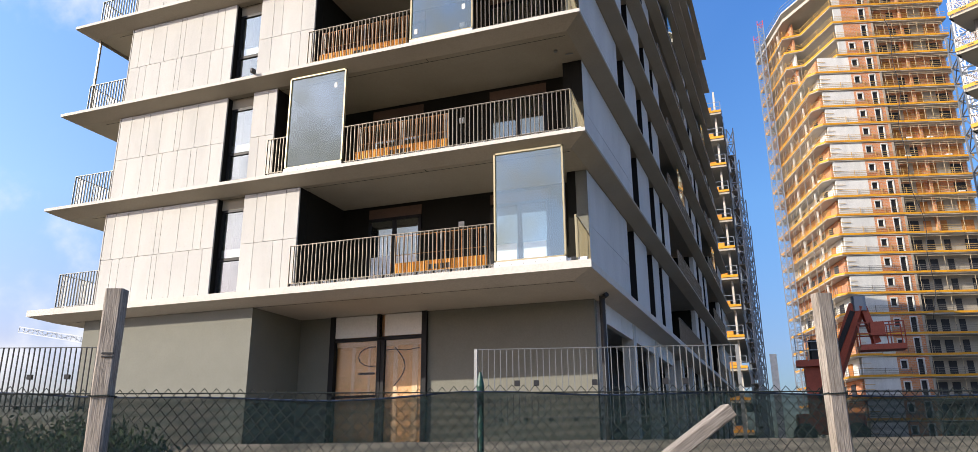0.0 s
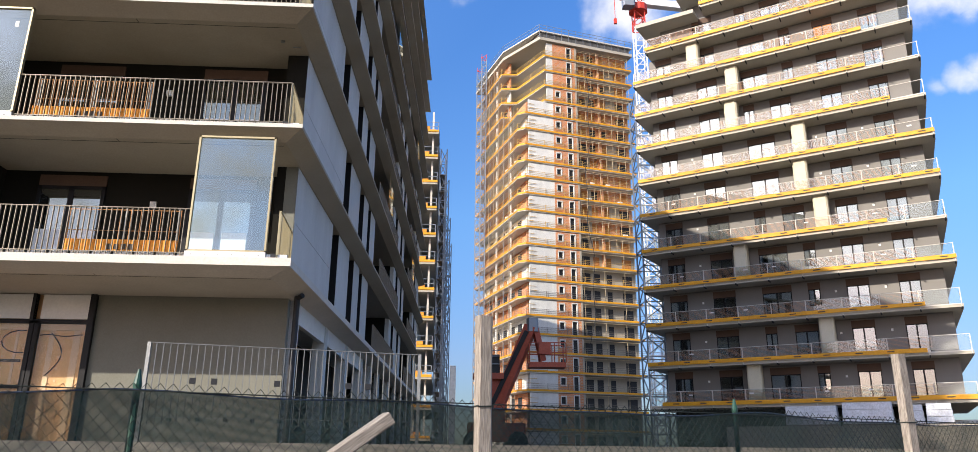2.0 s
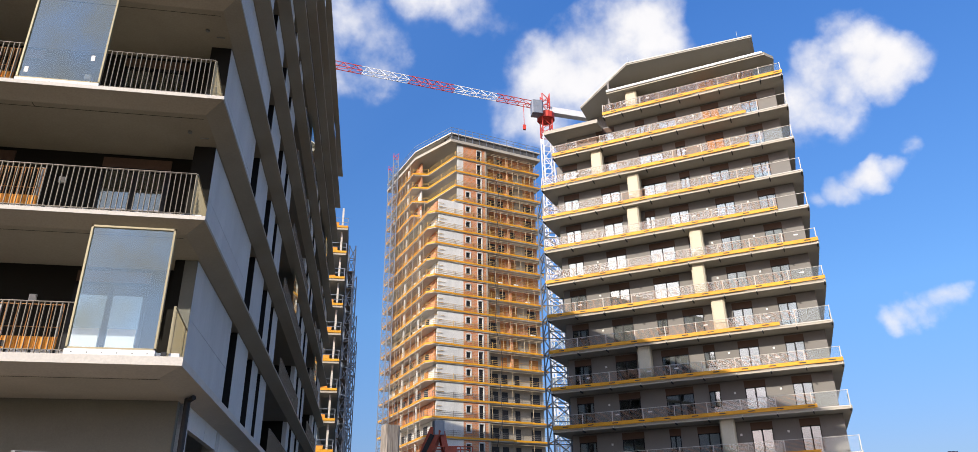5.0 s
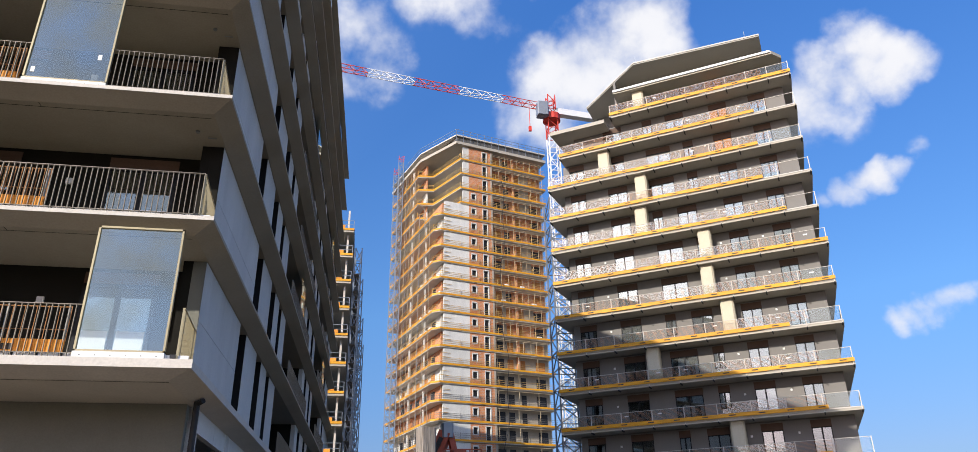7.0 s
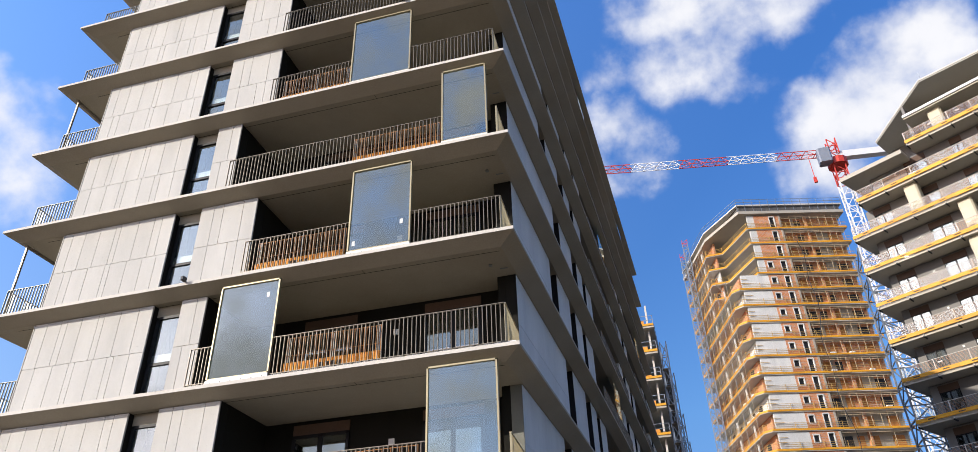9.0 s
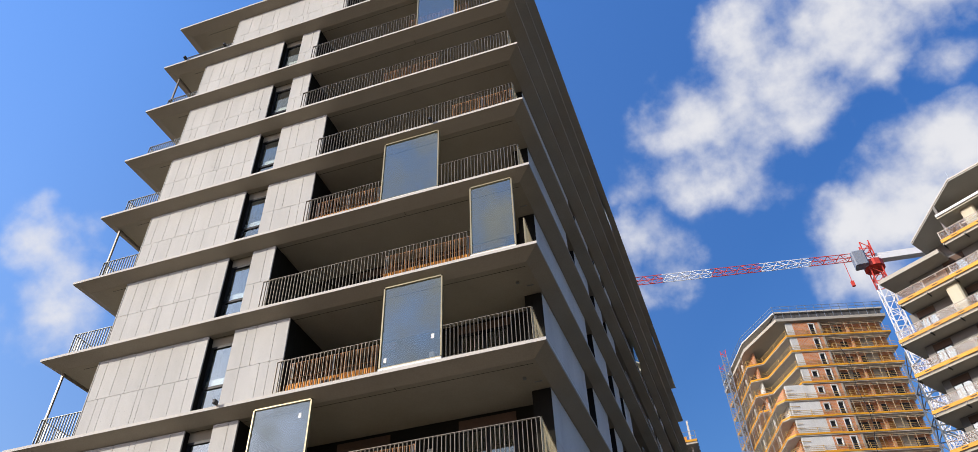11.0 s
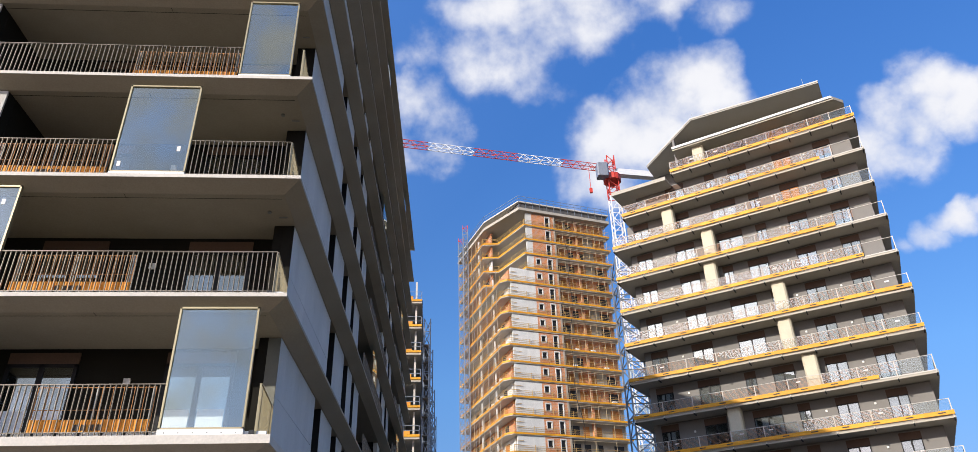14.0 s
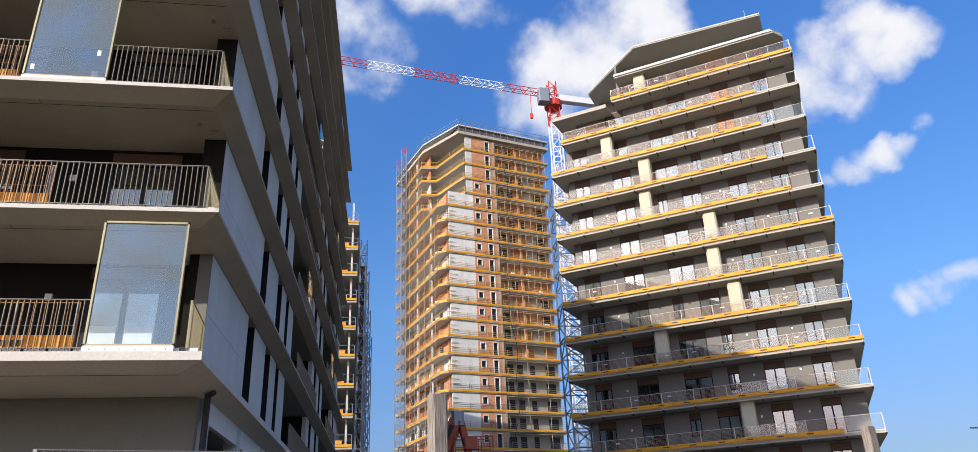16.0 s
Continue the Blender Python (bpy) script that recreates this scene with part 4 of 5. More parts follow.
def storey_c(k):
    z = CZ + 3 * (k - 1)
    ul = C_LEFT.get(k, 0.0)
    ur = CW + 0.04 * ((k * 7) % 5)
    top = 2.75 if k < 12 else 2.4
    poly = [(ul, 0), (ur, 0), (ur, 0.9), (ur - 0.6, 14), (ul + 0.6, 14), (ul, 1.2)]
    s = part("floor_slab", Geo().prism(poly, z - 0.22, z), CREAM, tower_c, "cream concrete balcony slab")
    part("edge_trim", Geo().box(ul + 0.05, ur - 0.05, -0.03, -0.002, z - 0.06, z + 0.02), EDGE, s)
    # outer walls
    part("wall", Geo().box(ul + 1.0, ur - 0.75, 1.58, 1.85, z, z + top), GREY_WALL, tower_c, "grey painted wall")
    part("end_wall", Geo().box(ur - 1.0, ur - 0.75, 1.85, 13.5, z, z + top), GREY_WALL, tower_c)
    part("end_wall", Geo().box(ul + 1.0, ul + 1.25, 1.85, 13.5, z, z + top), GREY_WALL, tower_c)
    alt = k in (2, 5, 8, 11)
    spans = [(1.6, 2.95), (5.0, 6.65), (10.65, 12.2) if alt else (8.65, 10.7), (14.4, 15.85), (17.7, 19.0)]
    for i, (a, b) in enumerate(spans):
        if a > ul + 1.1:
            opening_c(a, b, z, 2.1, brown=(k in (10, 11, 12) and i == 3))
    a, b = (8.6, 9.4) if alt else (11.85, 12.65)
    opening_c(a, b, z, 2.1, 0.9 if k < 7 else 0.05)
    for u in (4.1, 13.6, 16.8):
        if u > ul + 1:
            part("wall_lamp", Geo().box(u, u + 0.14, 1.52, 1.58, z + 1.75, z + 1.9), WHITE, tower_c)
    if k in PILLARS:
        u = PILLARS[k]
        part("pillar", Geo().box(u - 0.5, u + 0.5, 0.35, 1.3, z, z + 2.78, c=0.12), PILLAR, tower_c, "beige concrete pillar")
    # balustrade and boards
    rnd = random.Random(k)
    n = 9
    lo = ul + 0.08
    step = (ur - 0.1 - lo) / n
    for i in range(n + 1):
        part("post", POST_C, None, tower_c, "", pose(lo + step * i, -0.05, z))
    for i in range(n):
        if rnd.random() < 0.86:
            part("glass_panel", Geo().box(lo + step * i + 0.05, lo + step * (i + 1) - 0.05, 0.02, 0.035, z + 0.08, z + 1.02), CLEAR, tower_c)
        if rnd.random() < 0.35:
            a = lo + step * (i + rnd.uniform(0.1, 0.4))
            part("sticker", Geo().box(a, a + 0.3, -0.0, 0.012, z + 0.7, z + 0.8), WHITE, tower_c)
    g = Geo()
    g.box(lo, ur - 0.1, -0.01, 0.03, z + 1.02, z + 1.05)
    part("handrail", g, EDGE, tower_c)
    wires = Geo()
    for i in range(8):
        wires.box(lo, ur - 2.2, -0.08, -0.07, z + 0.34 + 0.085 * i, z + 0.35 + 0.085 * i)
    part("guard_mesh", wires, MESH_C, tower_c, "thin rust-pink guard wires over the toe boards")
    end = ur - (0.0 if k in (1, 4, 6, 7, 12) else rnd.uniform(2.0, 4.0))
    u = lo if k != 1 else lo + 1.0
    while u < end - 0.6:
        v = min(u + 3.9, end)
        b = part("toe_board", Geo().box(u - 0.08, v, -0.13 - 0.02 * rnd.random(), -0.09, z - 0.02 + 0.03 * rnd.random(), z + 0.27), YELLOW, tower_c, "yellow timber toe board")
        c = u + 0.75
        for j in range(2):
            if c + 0.5 > v:
                break
            part("mark", Geo().box(c, c + 0.45, -0.158, -0.153, z + 0.10, z + 0.17), MARK, b)
            c += 2.0
        u = v
    for i in range(n + 1):
        part("bracket", BRACKET_C, None, tower_c, "", pose(lo + step * i, 0, z))
    # short return of the balustrade on the end
    part("glass_panel", Geo().box(ur - 0.12, ur - 0.10, 0.1, 2.6, z + 0.08, z + 1.02), CLEAR, tower_c)


for k in range(1, 13):
    storey_c(k)
rz = CZ + 35.4
part("roof_slab", Geo().prism([(6.65, -0.1), (20.2, -0.1), (20.9, 0.9), (20.2, 14), (6.1, 14)], rz - 0.30, rz), CREAM, tower_c, "cream roof slab")
part("gutter", Geo().box(6.65, 20.1, -0.22, -0.1, rz - 0.16, rz + 0.04), CRANE_WHITE, tower_c, "white gutter")
part("low_roof", Geo().prism([(0.5, -0.1), (5.6, -0.1), (5.6, 12), (1.2, 12)], CZ + 32.4, CZ + 32.75), CREAM, tower_c, "cream roof over the lower wing")
top_roof = [(2.8, 5.0), (8.75, -0.1), (19.55, 0.6), (19.5, 14), (2.8, 14)]
part("top_roof", Geo().prism(top_roof, 43.25, 43.42), surface("roof_cladding", (0.34, 0.32, 0.27), 0.6, grain=8, stain=0.5, var=0.06, bump=0.05), tower_c, "flat grey-brown roof plate that juts out")
for p, q in zip(top_roof, top_roof[1:3]):
    part("roof_edge", Geo().beam((*p, 43.43), (*q, 43.43), 0.09, 0.12), EDGE, tower_c, "pale roof edge")
part("wall", Geo().box(6.8, 19.2, 3.2, 3.4, 41.1, 43.25), GREY_WALL, tower_c)
part("wall", Geo().box(3.2, 6.8, 7.2, 7.4, 38.4, 43.25), GREY_WALL, tower_c)
part("end_wall", Geo().box(6.4, 6.6, 1.5, 12, 38.6, 43.0), GREY_WALL, tower_c)
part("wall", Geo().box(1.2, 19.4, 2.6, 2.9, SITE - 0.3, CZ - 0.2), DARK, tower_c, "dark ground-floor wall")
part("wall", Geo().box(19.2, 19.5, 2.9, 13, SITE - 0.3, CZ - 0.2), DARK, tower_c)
for u, v in ((8.9, 0.0), (18.4, 0.6)):
    part("lightning_rod", Geo().tube((u, v, 43.4), (u, v, 44.2), 0.02), LATTICE, tower_c)

# wrapped pallets before it
PALLET = []
for i, (u, w, h) in enumerate(((10.3, 3.1, 1.15), (13.65, 2.85, 1.3), (16.75, 1.35, 1.1), (18.2, 1.4, 1.15))):
    g = Geo()
    for j in range(3):
        g.box(0.02 * j, w - 0.03 * j, 0.02 * j, 1.1, 0.14 + h * j / 3, 0.14 + h * (j + 1) / 3 - 0.02, c=0.05)
    p = single("wrapped_pallet", g, WRAP, "pallet of goods in clear plastic wrap", "pallet", CM @ pose(u, -4.0, SITE + 1.72), group="wrapped pallets")
    part("pallet_base", Geo().box(0, w, 0, 1.1, -0.02, 0.13), TIMBER, p)
single("loading_slab", Geo().box(7, 24, -6, -2.4, SITE - 0.2, SITE + 1.70), CREAM, "raised concrete slab that carries the pallets", "slab", CM, kind="structure")


# ---- lattice masts ----
def lattice(p, q, w, step, r, g=None, faces=4):
    """A square lattice mast or jib from p to q, in two meshes worth of bars."""
    g = g or Geo()
    p, q = Vector(p), Vector(q)
    m = Matrix.Translation(p) @ (q - p).to_track_quat("Z", "Y").to_matrix().to_4x4()
    ln = (q - p).length
    c = [(-w / 2, -w / 2), (w / 2, -w / 2), (w / 2, w / 2), (-w / 2, w / 2)]
    for x, y in c:
        g.beam(m @ Vector((x, y, 0)), m @ Vector((x, y, ln)), r * 2, r * 2)
    n = max(1, round(ln / step))
    for i in range(n):
        a, b = ln * i / n, ln * (i + 1) / n
        for j in range(faces):
            (x0, y0), (x1, y1) = c[j], c[(j + 1) % 4]
            if i % 2:
                (x0, y0), (x1, y1) = (x1, y1), (x0, y0)
            g.beam(m @ Vector((x0, y0, a)), m @ Vector((x1, y1, b)), r * 1.3, r * 1.3)
            g.beam(m @ Vector((x0, y0, a)), m @ Vector((x1, y1, a)), r * 1.3, r * 1.3)
    return g


def hoist(name, label, x, y, z0, z1, w=1.1):
    t = thing(name, label, "scaffold")
    h = 12
    z = z0
    while z < z1 - 0.1:
        e = min(z + h, z1)
        part("mast_section", lattice((x, y, z), (x, y, e), w, 1.5, 0.06), LATTICE, t)
        z = e
    return t


cl = CM @ Vector((-0.4, 3.5, 0))
hoist("scaffold_tower", "blue-grey lattice scaffold tower beside the grey tower", cl.x, cl.y, SITE, 33.0, 2.0)

# ---- the brick tower under construction ----
BM = pose(14.6, 104.9, 0, 0, 0, 15.8)
tower_b = thing("brick_tower", "brick and concrete tower under construction with yellow guard boards", "building", BM)
BW, BD, BZ = 22.45, 24.0, 11.7


def board(p, q, t, h):
    """A board on edge from p to q."""
    d = q - p
    m = Matrix.Translation(p) @ Matrix.Rotation(math.atan2(d.y, d.x), 4, "Z")
    return Geo().box(0, d.length, -t / 2, t / 2, -h / 2, h / 2, m)


def storey_b(k):
    z = BZ + 3 * k
    cut = k >= 17
    rnd = random.Random(100 + k)
    if cut:
        c = 4.6
        poly = [(c, -0.6), (BW, -0.6), (BW, BD), (-0.2, BD), (-0.2, 9.0), (2.6, 8.0)]
    else:
        c = 0.0
        poly = [(-0.2, 0.6), (0.8, -0.6), (BW, -0.6), (BW, BD), (-0.2, BD)]
    part("floor_slab", Geo().prism(poly, z - 0.2, z), EDGE, tower_b, "bare concrete floor slab")
    top = 2.75
    if not cut:
        g = Geo().box(1.5, 6.3, -0.42, -0.1, z, z + top)
        part("block_wall", g, BLOCK, tower_b, "bare grey concrete wall")
    else:
        part("block_wall", Geo().box(c + 0.5, 6.3, -0.42, -0.1, z, z + top), BLOCK, tower_b)
    # brick strip with two windows
    b = Geo()
    for a, e in ((6.3, 6.7), (7.7, 9.0), (10.0, 10.7)):
        b.box(a, e, -0.45, -0.1, z, z + top)
    if k >= 18:
        b.box(6.7, 7.7, -0.45, -0.1, z + 1.0, z + 2.3)
    b.box(6.7, 7.7, -0.45, -0.1, z, z + 1.0).box(6.7, 7.7, -0.45, -0.1, z + 2.3, z + top).box(9.0, 10.0, -0.45, -0.1, z + 2.5, z + top)
    part("brick_wall", b, BRICK, tower_b, "orange hollow-brick wall")
    for a, e, s, t in ((6.7, 7.7, 1.0, 2.3), (9.0, 10.0, 0.05, 2.5))[1 if k >= 18 else 0:]:
        w = Geo()
        w.box(a - 0.05, a + 0.09, -0.52, -0.2, z + s, z + t).box(e - 0.09, e + 0.05, -0.52, -0.2, z + s, z + t).box(a, e, -0.52, -0.2, z + t - 0.1, z + t + 0.08).box(a, e, -0.52, -0.2, z + s - 0.05, z + s + 0.08)
        part("window_frame", w, BLOCK, tower_b, "pale plastered window surround")
        # black sheet painted as the shade inside the window
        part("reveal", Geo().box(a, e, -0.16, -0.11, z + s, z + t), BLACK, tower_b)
    part("pier", Geo().box(10.7, 11.05, -0.5, 1.1, z, z + top), PLASTER, tower_b)
    # loggias
    back = BRICK if k > 8 else PLASTER
    part("back_wall", Geo().box(11.3, BW - 0.6, 0.80, 1.10, z, z + top), back, tower_b)
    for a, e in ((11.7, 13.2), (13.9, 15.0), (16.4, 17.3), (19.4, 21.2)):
        # black fills are painted shade of the interior, brown ones are boards
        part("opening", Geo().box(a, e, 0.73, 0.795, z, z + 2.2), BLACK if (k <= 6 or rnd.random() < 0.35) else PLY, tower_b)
    if k > 8:
        # plastered stretches between the brick
        for a, e in ((13.2, 13.9), (17.3, 19.4)):
            if rnd.random() < 0.6:
                part("plaster_patch", Geo().box(a + 0.05, e - 0.05, 0.75, 0.796, z, z + top - 0.1), PLASTER, tower_b, "raw plaster patch")
    # shoring: props and level tubes under the slab above
    g = Geo()
    n = 8
    for i in range(n + 1):
        x = 11.4 + 10.4 * i / n + rnd.uniform(-0.15, 0.15)
        if k > 7 or i % 3 == 0:
            g.beam((x, -0.3, z), (x, -0.3, z + top), 0.055, 0.055)
    for h in ((2.2, 2.5) if k > 7 else (2.5,)):
        g.beam((11.2, -0.34, z + h), (BW - 0.7, -0.34, z + h + rnd.uniform(-0.06, 0.06)), 0.06, 0.06)
    part("shoring", g, POLE_TAN, tower_b, "pale tan shoring tubes")
    if k > 6:
        part("pier", Geo().box(15.6, 16.0, 0.15, 0.80, z, z + top), BRICK, tower_b)
    part("end_wall", Geo().box(BW - 0.6, BW - 0.4, 0.85, BD - 0.5, z, z + top), BLOCK, tower_b)
    # flank
    part("flank_wall", Geo().box(1.5, 1.8, 0.6 if not cut else 9.0, BD - 0.5, z, z + top), BLOCK if k % 3 == 0 else BRICK, tower_b, "bare flank wall")
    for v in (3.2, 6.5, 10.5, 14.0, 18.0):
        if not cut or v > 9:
            # odd floors: black sheets as painted shade; even floors: brown boards
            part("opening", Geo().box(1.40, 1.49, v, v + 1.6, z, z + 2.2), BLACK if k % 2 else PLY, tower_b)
            if v in (6.5, 14.0):
                part("prop", Geo().beam((0.1, v + 1.9, z), (0.1, v + 1.9, z + top), 0.07, 0.07), LATTICE, tower_b, "thin steel prop")
                part("column", Geo().box(0.2, 0.45, v - 1.2, v - 0.95, z, z + top), BLOCK, tower_b)
    # guards along the edges
    ed = [(p, q) for p, q in zip(poly, poly[1:])] + [(poly[-1], poly[0])]
    for p, q in ed:
        if p[1] > 20 and q[1] > 20 or (p[0] > 22 and q[0] > 22):
            continue
        p, q = Vector((*p, z)), Vector((*q, z))
        d = (q - p)
        nn = max(1, round(d.length / 3.7))
        gr = Geo()
        for i in range(nn):
            a, e = p + d * (i / nn), p + d * ((i + 1) / nn)
            off = Vector((d.y, -d.x, 0)).normalized() * 0.06
            dz = Vector((0, 0, 0.08 + rnd.uniform(-0.04, 0.04)))
            part("toe_board", board(a + off + dz, e + off + dz, 0.04, 0.30), YELLOW, tower_b, "yellow guard board")
            gr.box(a.x - 0.03, a.x + 0.03, a.y - 0.03, a.y + 0.03, z, z + 1.25)
        for hh in (0.5, 0.82, 1.12):
            gr.beam(p + Vector((0, 0, hh)), q + Vector((0, 0, hh)), 0.04, 0.04)
        part("guard_rail", gr, GUARD if k > 5 else RAIL, tower_b, "thin tan guard rail")
    # short tube ends left on the concrete wall
    if not cut:
        for h in (1.2, 1.9):
            part("tube_end", Geo().beam((0.9, -0.62, z + h), (rnd.uniform(2.3, 2.9), -0.5, z + h), 0.06, 0.06), GUARD, tower_b)
    if k in (9, 10, 12, 13):
        for j in range(3):
            part("sack", Geo().box(-0.1, 0.75, 2.0 + 2.2 * j, 2.9 + 2.2 * j, z, z + 0.75, c=0.1), WHITE, tower_b, "white bag of building material")
    # stacked clutter on a few floors
    if k in (9, 11, 12):
        for j in range(4):
            a = rnd.uniform(0.5, 20)
            part("sack", Geo().box(a, a + 0.9, 0.0, 0.5, z, z + 0.7, c=0.1), WHITE, tower_b, "white bag of building material")


POLE_TAN = surface("tan_tube", (0.56, 0.44, 0.28), 0.6, 0.1, var=0.2, bump=0)
PLASTER = surface("raw_plaster", (0.36, 0.31, 0.24), 0.9, grain=10, stain=0.6, var=0.15)
for k in range(-3, 21):
    storey_b(k)
rz = BZ + 63
roof = [(3.6, -0.9), (BW + 0.2, -0.9), (BW + 0.2, BD), (-0.6, BD), (0.0, 8.6)]
part("roof_slab", Geo().prism(roof, rz, rz + 0.55), CREAM, tower_b, "pale roof slab")
roof2 = [(3.9, -0.6), (BW - 0.3, -0.6), (BW - 0.3, BD - 1), (1.6, BD - 1), (2.2, 9.4)]
part("attic", Geo().prism(roof2, rz + 0.55, rz + 1.7), surface("dark_attic", (0.10, 0.095, 0.09), 0.8), tower_b, "dark louvred attic band")
part("attic_roof", Geo().prism(roof, rz + 1.7, rz + 1.95), EDGE, tower_b, "thin pale roof plate")
edge = [(-0.6, BD), (0.0, 8.6), (3.6, -0.9), (BW + 0.2, -0.9)]
for hh in (0.5, 1.1):
    for p, q in zip(edge, edge[1:]):
        part("roof_rail", Geo().beam((*p, rz + 1.95 + hh), (*q, rz + 1.95 + hh), 0.06, 0.06), LATTICE, tower_b)
for i in range(14):
    x = 3.6 + (BW - 3.4) * i / 13
    part("roof_post", Geo().beam((x, -0.9, rz + 0.5), (x, -0.9, rz + 3.1), 0.06, 0.06), LATTICE, tower_b)
cable = [(12.6 + 0.35 * math.sin(i * 0.9) + 0.5 * math.sin(i * 0.31), -1.0 - 0.1 * math.cos(i), rz - 6 - 1.5 * i) for i in range(34)]
c = Geo()
for p, q in zip(cable, cable[1:]):
    c.tube(p, q, 0.05, 5)
part("cable", c, BLACK, tower_b, "black cable that hangs down the front")
# pole scaffold standing along the flank
POLE = surface("scaffold_pole", (0.30, 0.25, 0.18), 0.6, 0.3, var=0.2, bump=0)
scaffold_b = thing("flank_scaffold", "thin brown steel pole scaffold along the brick tower's flank", "scaffold")
for i, v in enumerate((1.5, 4.2, 6.9, 9.6, 12.3, 15.0, 17.7, 20.4)):
    ztop = BZ + 3 * 17 if v < 9 else BZ + 62.5
    part("standard", Geo().beam(BM @ Vector((-0.55, v, SITE)), BM @ Vector((-0.55, v, ztop)), 0.07, 0.07), POLE, scaffold_b)
for j in range(-3, 21):
    z = BZ + 3 * j + 1.9
    v0 = 1.0 if j < 17 else 9.6
    part("ledger", Geo().beam(BM @ Vector((-0.55, v0, z)), BM @ Vector((-0.55, 21.0, z)), 0.06, 0.06), POLE, scaffold_b)
    if j % 2 == 0:
        part("brace", Geo().beam(BM @ Vector((-0.62, v0 + 2.7 * (j % 5), z)), BM @ Vector((-0.62, v0 + 2.7 * (j % 5) + 2.7, z + 3)), 0.05, 0.05), POLE, scaffold_b)
bl = BM @ Vector((-0.95, 20.6, 0))
mast = hoist("builders_hoist", "blue-grey builders' hoist mast on the flank of the brick tower", bl.x, bl.y, SITE, 78.0, 1.0)
part("top_frame", lattice((bl.x, bl.y, 78.05), (bl.x, bl.y, 78.9), 1.0, 0.8, 0.05), RED, mast, "red top frame")
bl = BM @ Vector((-0.95, 17.6, 0))
mast = hoist("builders_hoist", "blue-grey builders' hoist mast on the flank of the brick tower", bl.x, bl.y, SITE, 79.5, 1.0)
part("top_frame", lattice((bl.x, bl.y, 79.55), (bl.x, bl.y, 80.4), 1.0, 0.8, 0.05), RED, mast, "red top frame")


# ---- the narrow block behind ----
tower_d = thing("scaffolded_block", "pale block under construction behind scaffolding, yellow boards on its balconies", "building")
for j in range(-2, 10):
    z = 9.5 + 3 * j
    part("floor_slab", Geo().box(-12, 1.5, 62, 84, z - 0.25, z), CREAM, tower_d)
    part("wall", Geo().box(-12, -0.2, 63.3, 83, z, z + 2.75), BLOCK if j % 2 else CREAM, tower_d)
    part("column", Geo().box(-0.6, -0.3, 62.1, 62.4, z, z + 2.75), EDGE, tower_d)
    part("column", Geo().box(0.75, 0.95, 62.8, 63.0, z, z + 2.75), EDGE, tower_d)
    part("toe_board", Geo().box(-1.2, 1.5, 61.92, 61.97, z - 0.02, z + 0.22), YELLOW, tower_d, "yellow guard board")
    part("toe_board", Geo().box(1.52, 1.56, 62, 84, z - 0.02, z + 0.14), TIMBER, tower_d)
    part("guard_panel", Geo().box(-0.2, 0.5, 61.98, 62.02, z + 0.25, z + 0.6), ORANGE, tower_d)
    # black sheet that paints the shade within the doorway
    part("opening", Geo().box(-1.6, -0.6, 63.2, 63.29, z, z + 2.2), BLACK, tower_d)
    for h in (0.6, 1.1):
        part("guard_rail", Geo().box(-1.2, 1.5, 61.95, 61.98, z + h, z + h + 0.05), LATTICE, tower_d)
    part("guard_post", Geo().box(1.42, 1.48, 61.95, 62.0, z, z + 1.15), LATTICE, tower_d)
for x, y, h in ((2.1, 65.0, 35.5), (2.35, 71.0, 34.0), (2.6, 77.0, 31.0), (2.8, 82.0, 29.0)):
    hoist("scaffold_tower", "blue-grey lattice scaffold beside the pale block", x, y, SITE, h, 0.7)
scaffold = thing("scaffold", "dark steel facade scaffold along the pale block", "scaffold")
for y in (64, 68, 72, 76, 80, 84):
    for x in (1.65, 2.3):
        part("standard", Geo().beam((x, y, SITE), (x, y, 34.5 - (y - 64) * 0.3), 0.07, 0.07), LATTICE, scaffold)
for i in range(16):
    z = SITE + 2 * i
    for x in (1.65, 2.3):
        part("ledger", Geo().beam((x, 64, z), (x, 84, z), 0.06, 0.06), LATTICE, scaffold)
    part("plank", Geo().box(1.65, 2.3, 64, 84, z - 0.04, z), TIMBER, scaffold)

# ---- tower crane ----
crane = thing("tower_crane", "red and white lattice tower crane with a horizontal jib", "crane")
CX, CY, CZZ = 26.4, 67.6, 57.9
z = SITE
i = 0
while z < CZZ - 1.5:
    e = CZZ - 4.0 if CZZ - 10 < z < CZZ - 4.1 else min(z + 6.0, CZZ - 1.5)
    part("mast_section", lattice((CX, CY, z), (CX, CY, e), 1.3, 1.5, 0.06), RED if z > CZZ - 4.2 else CRANE_WHITE, crane)
    z = e
part("slewing_ring", Geo().tube((CX, CY, CZZ - 1.5), (CX, CY, CZZ - 0.6), 1.2, 12), RED, crane)
part("cab", Geo().box(CX - 2.2, CX - 0.7, CY - 1.6, CY - 0.3, CZZ - 1.4, CZZ + 0.6, c=0.15), surface("cab_grey", (0.2, 0.22, 0.26), 0.4), crane, "grey driver's cab")


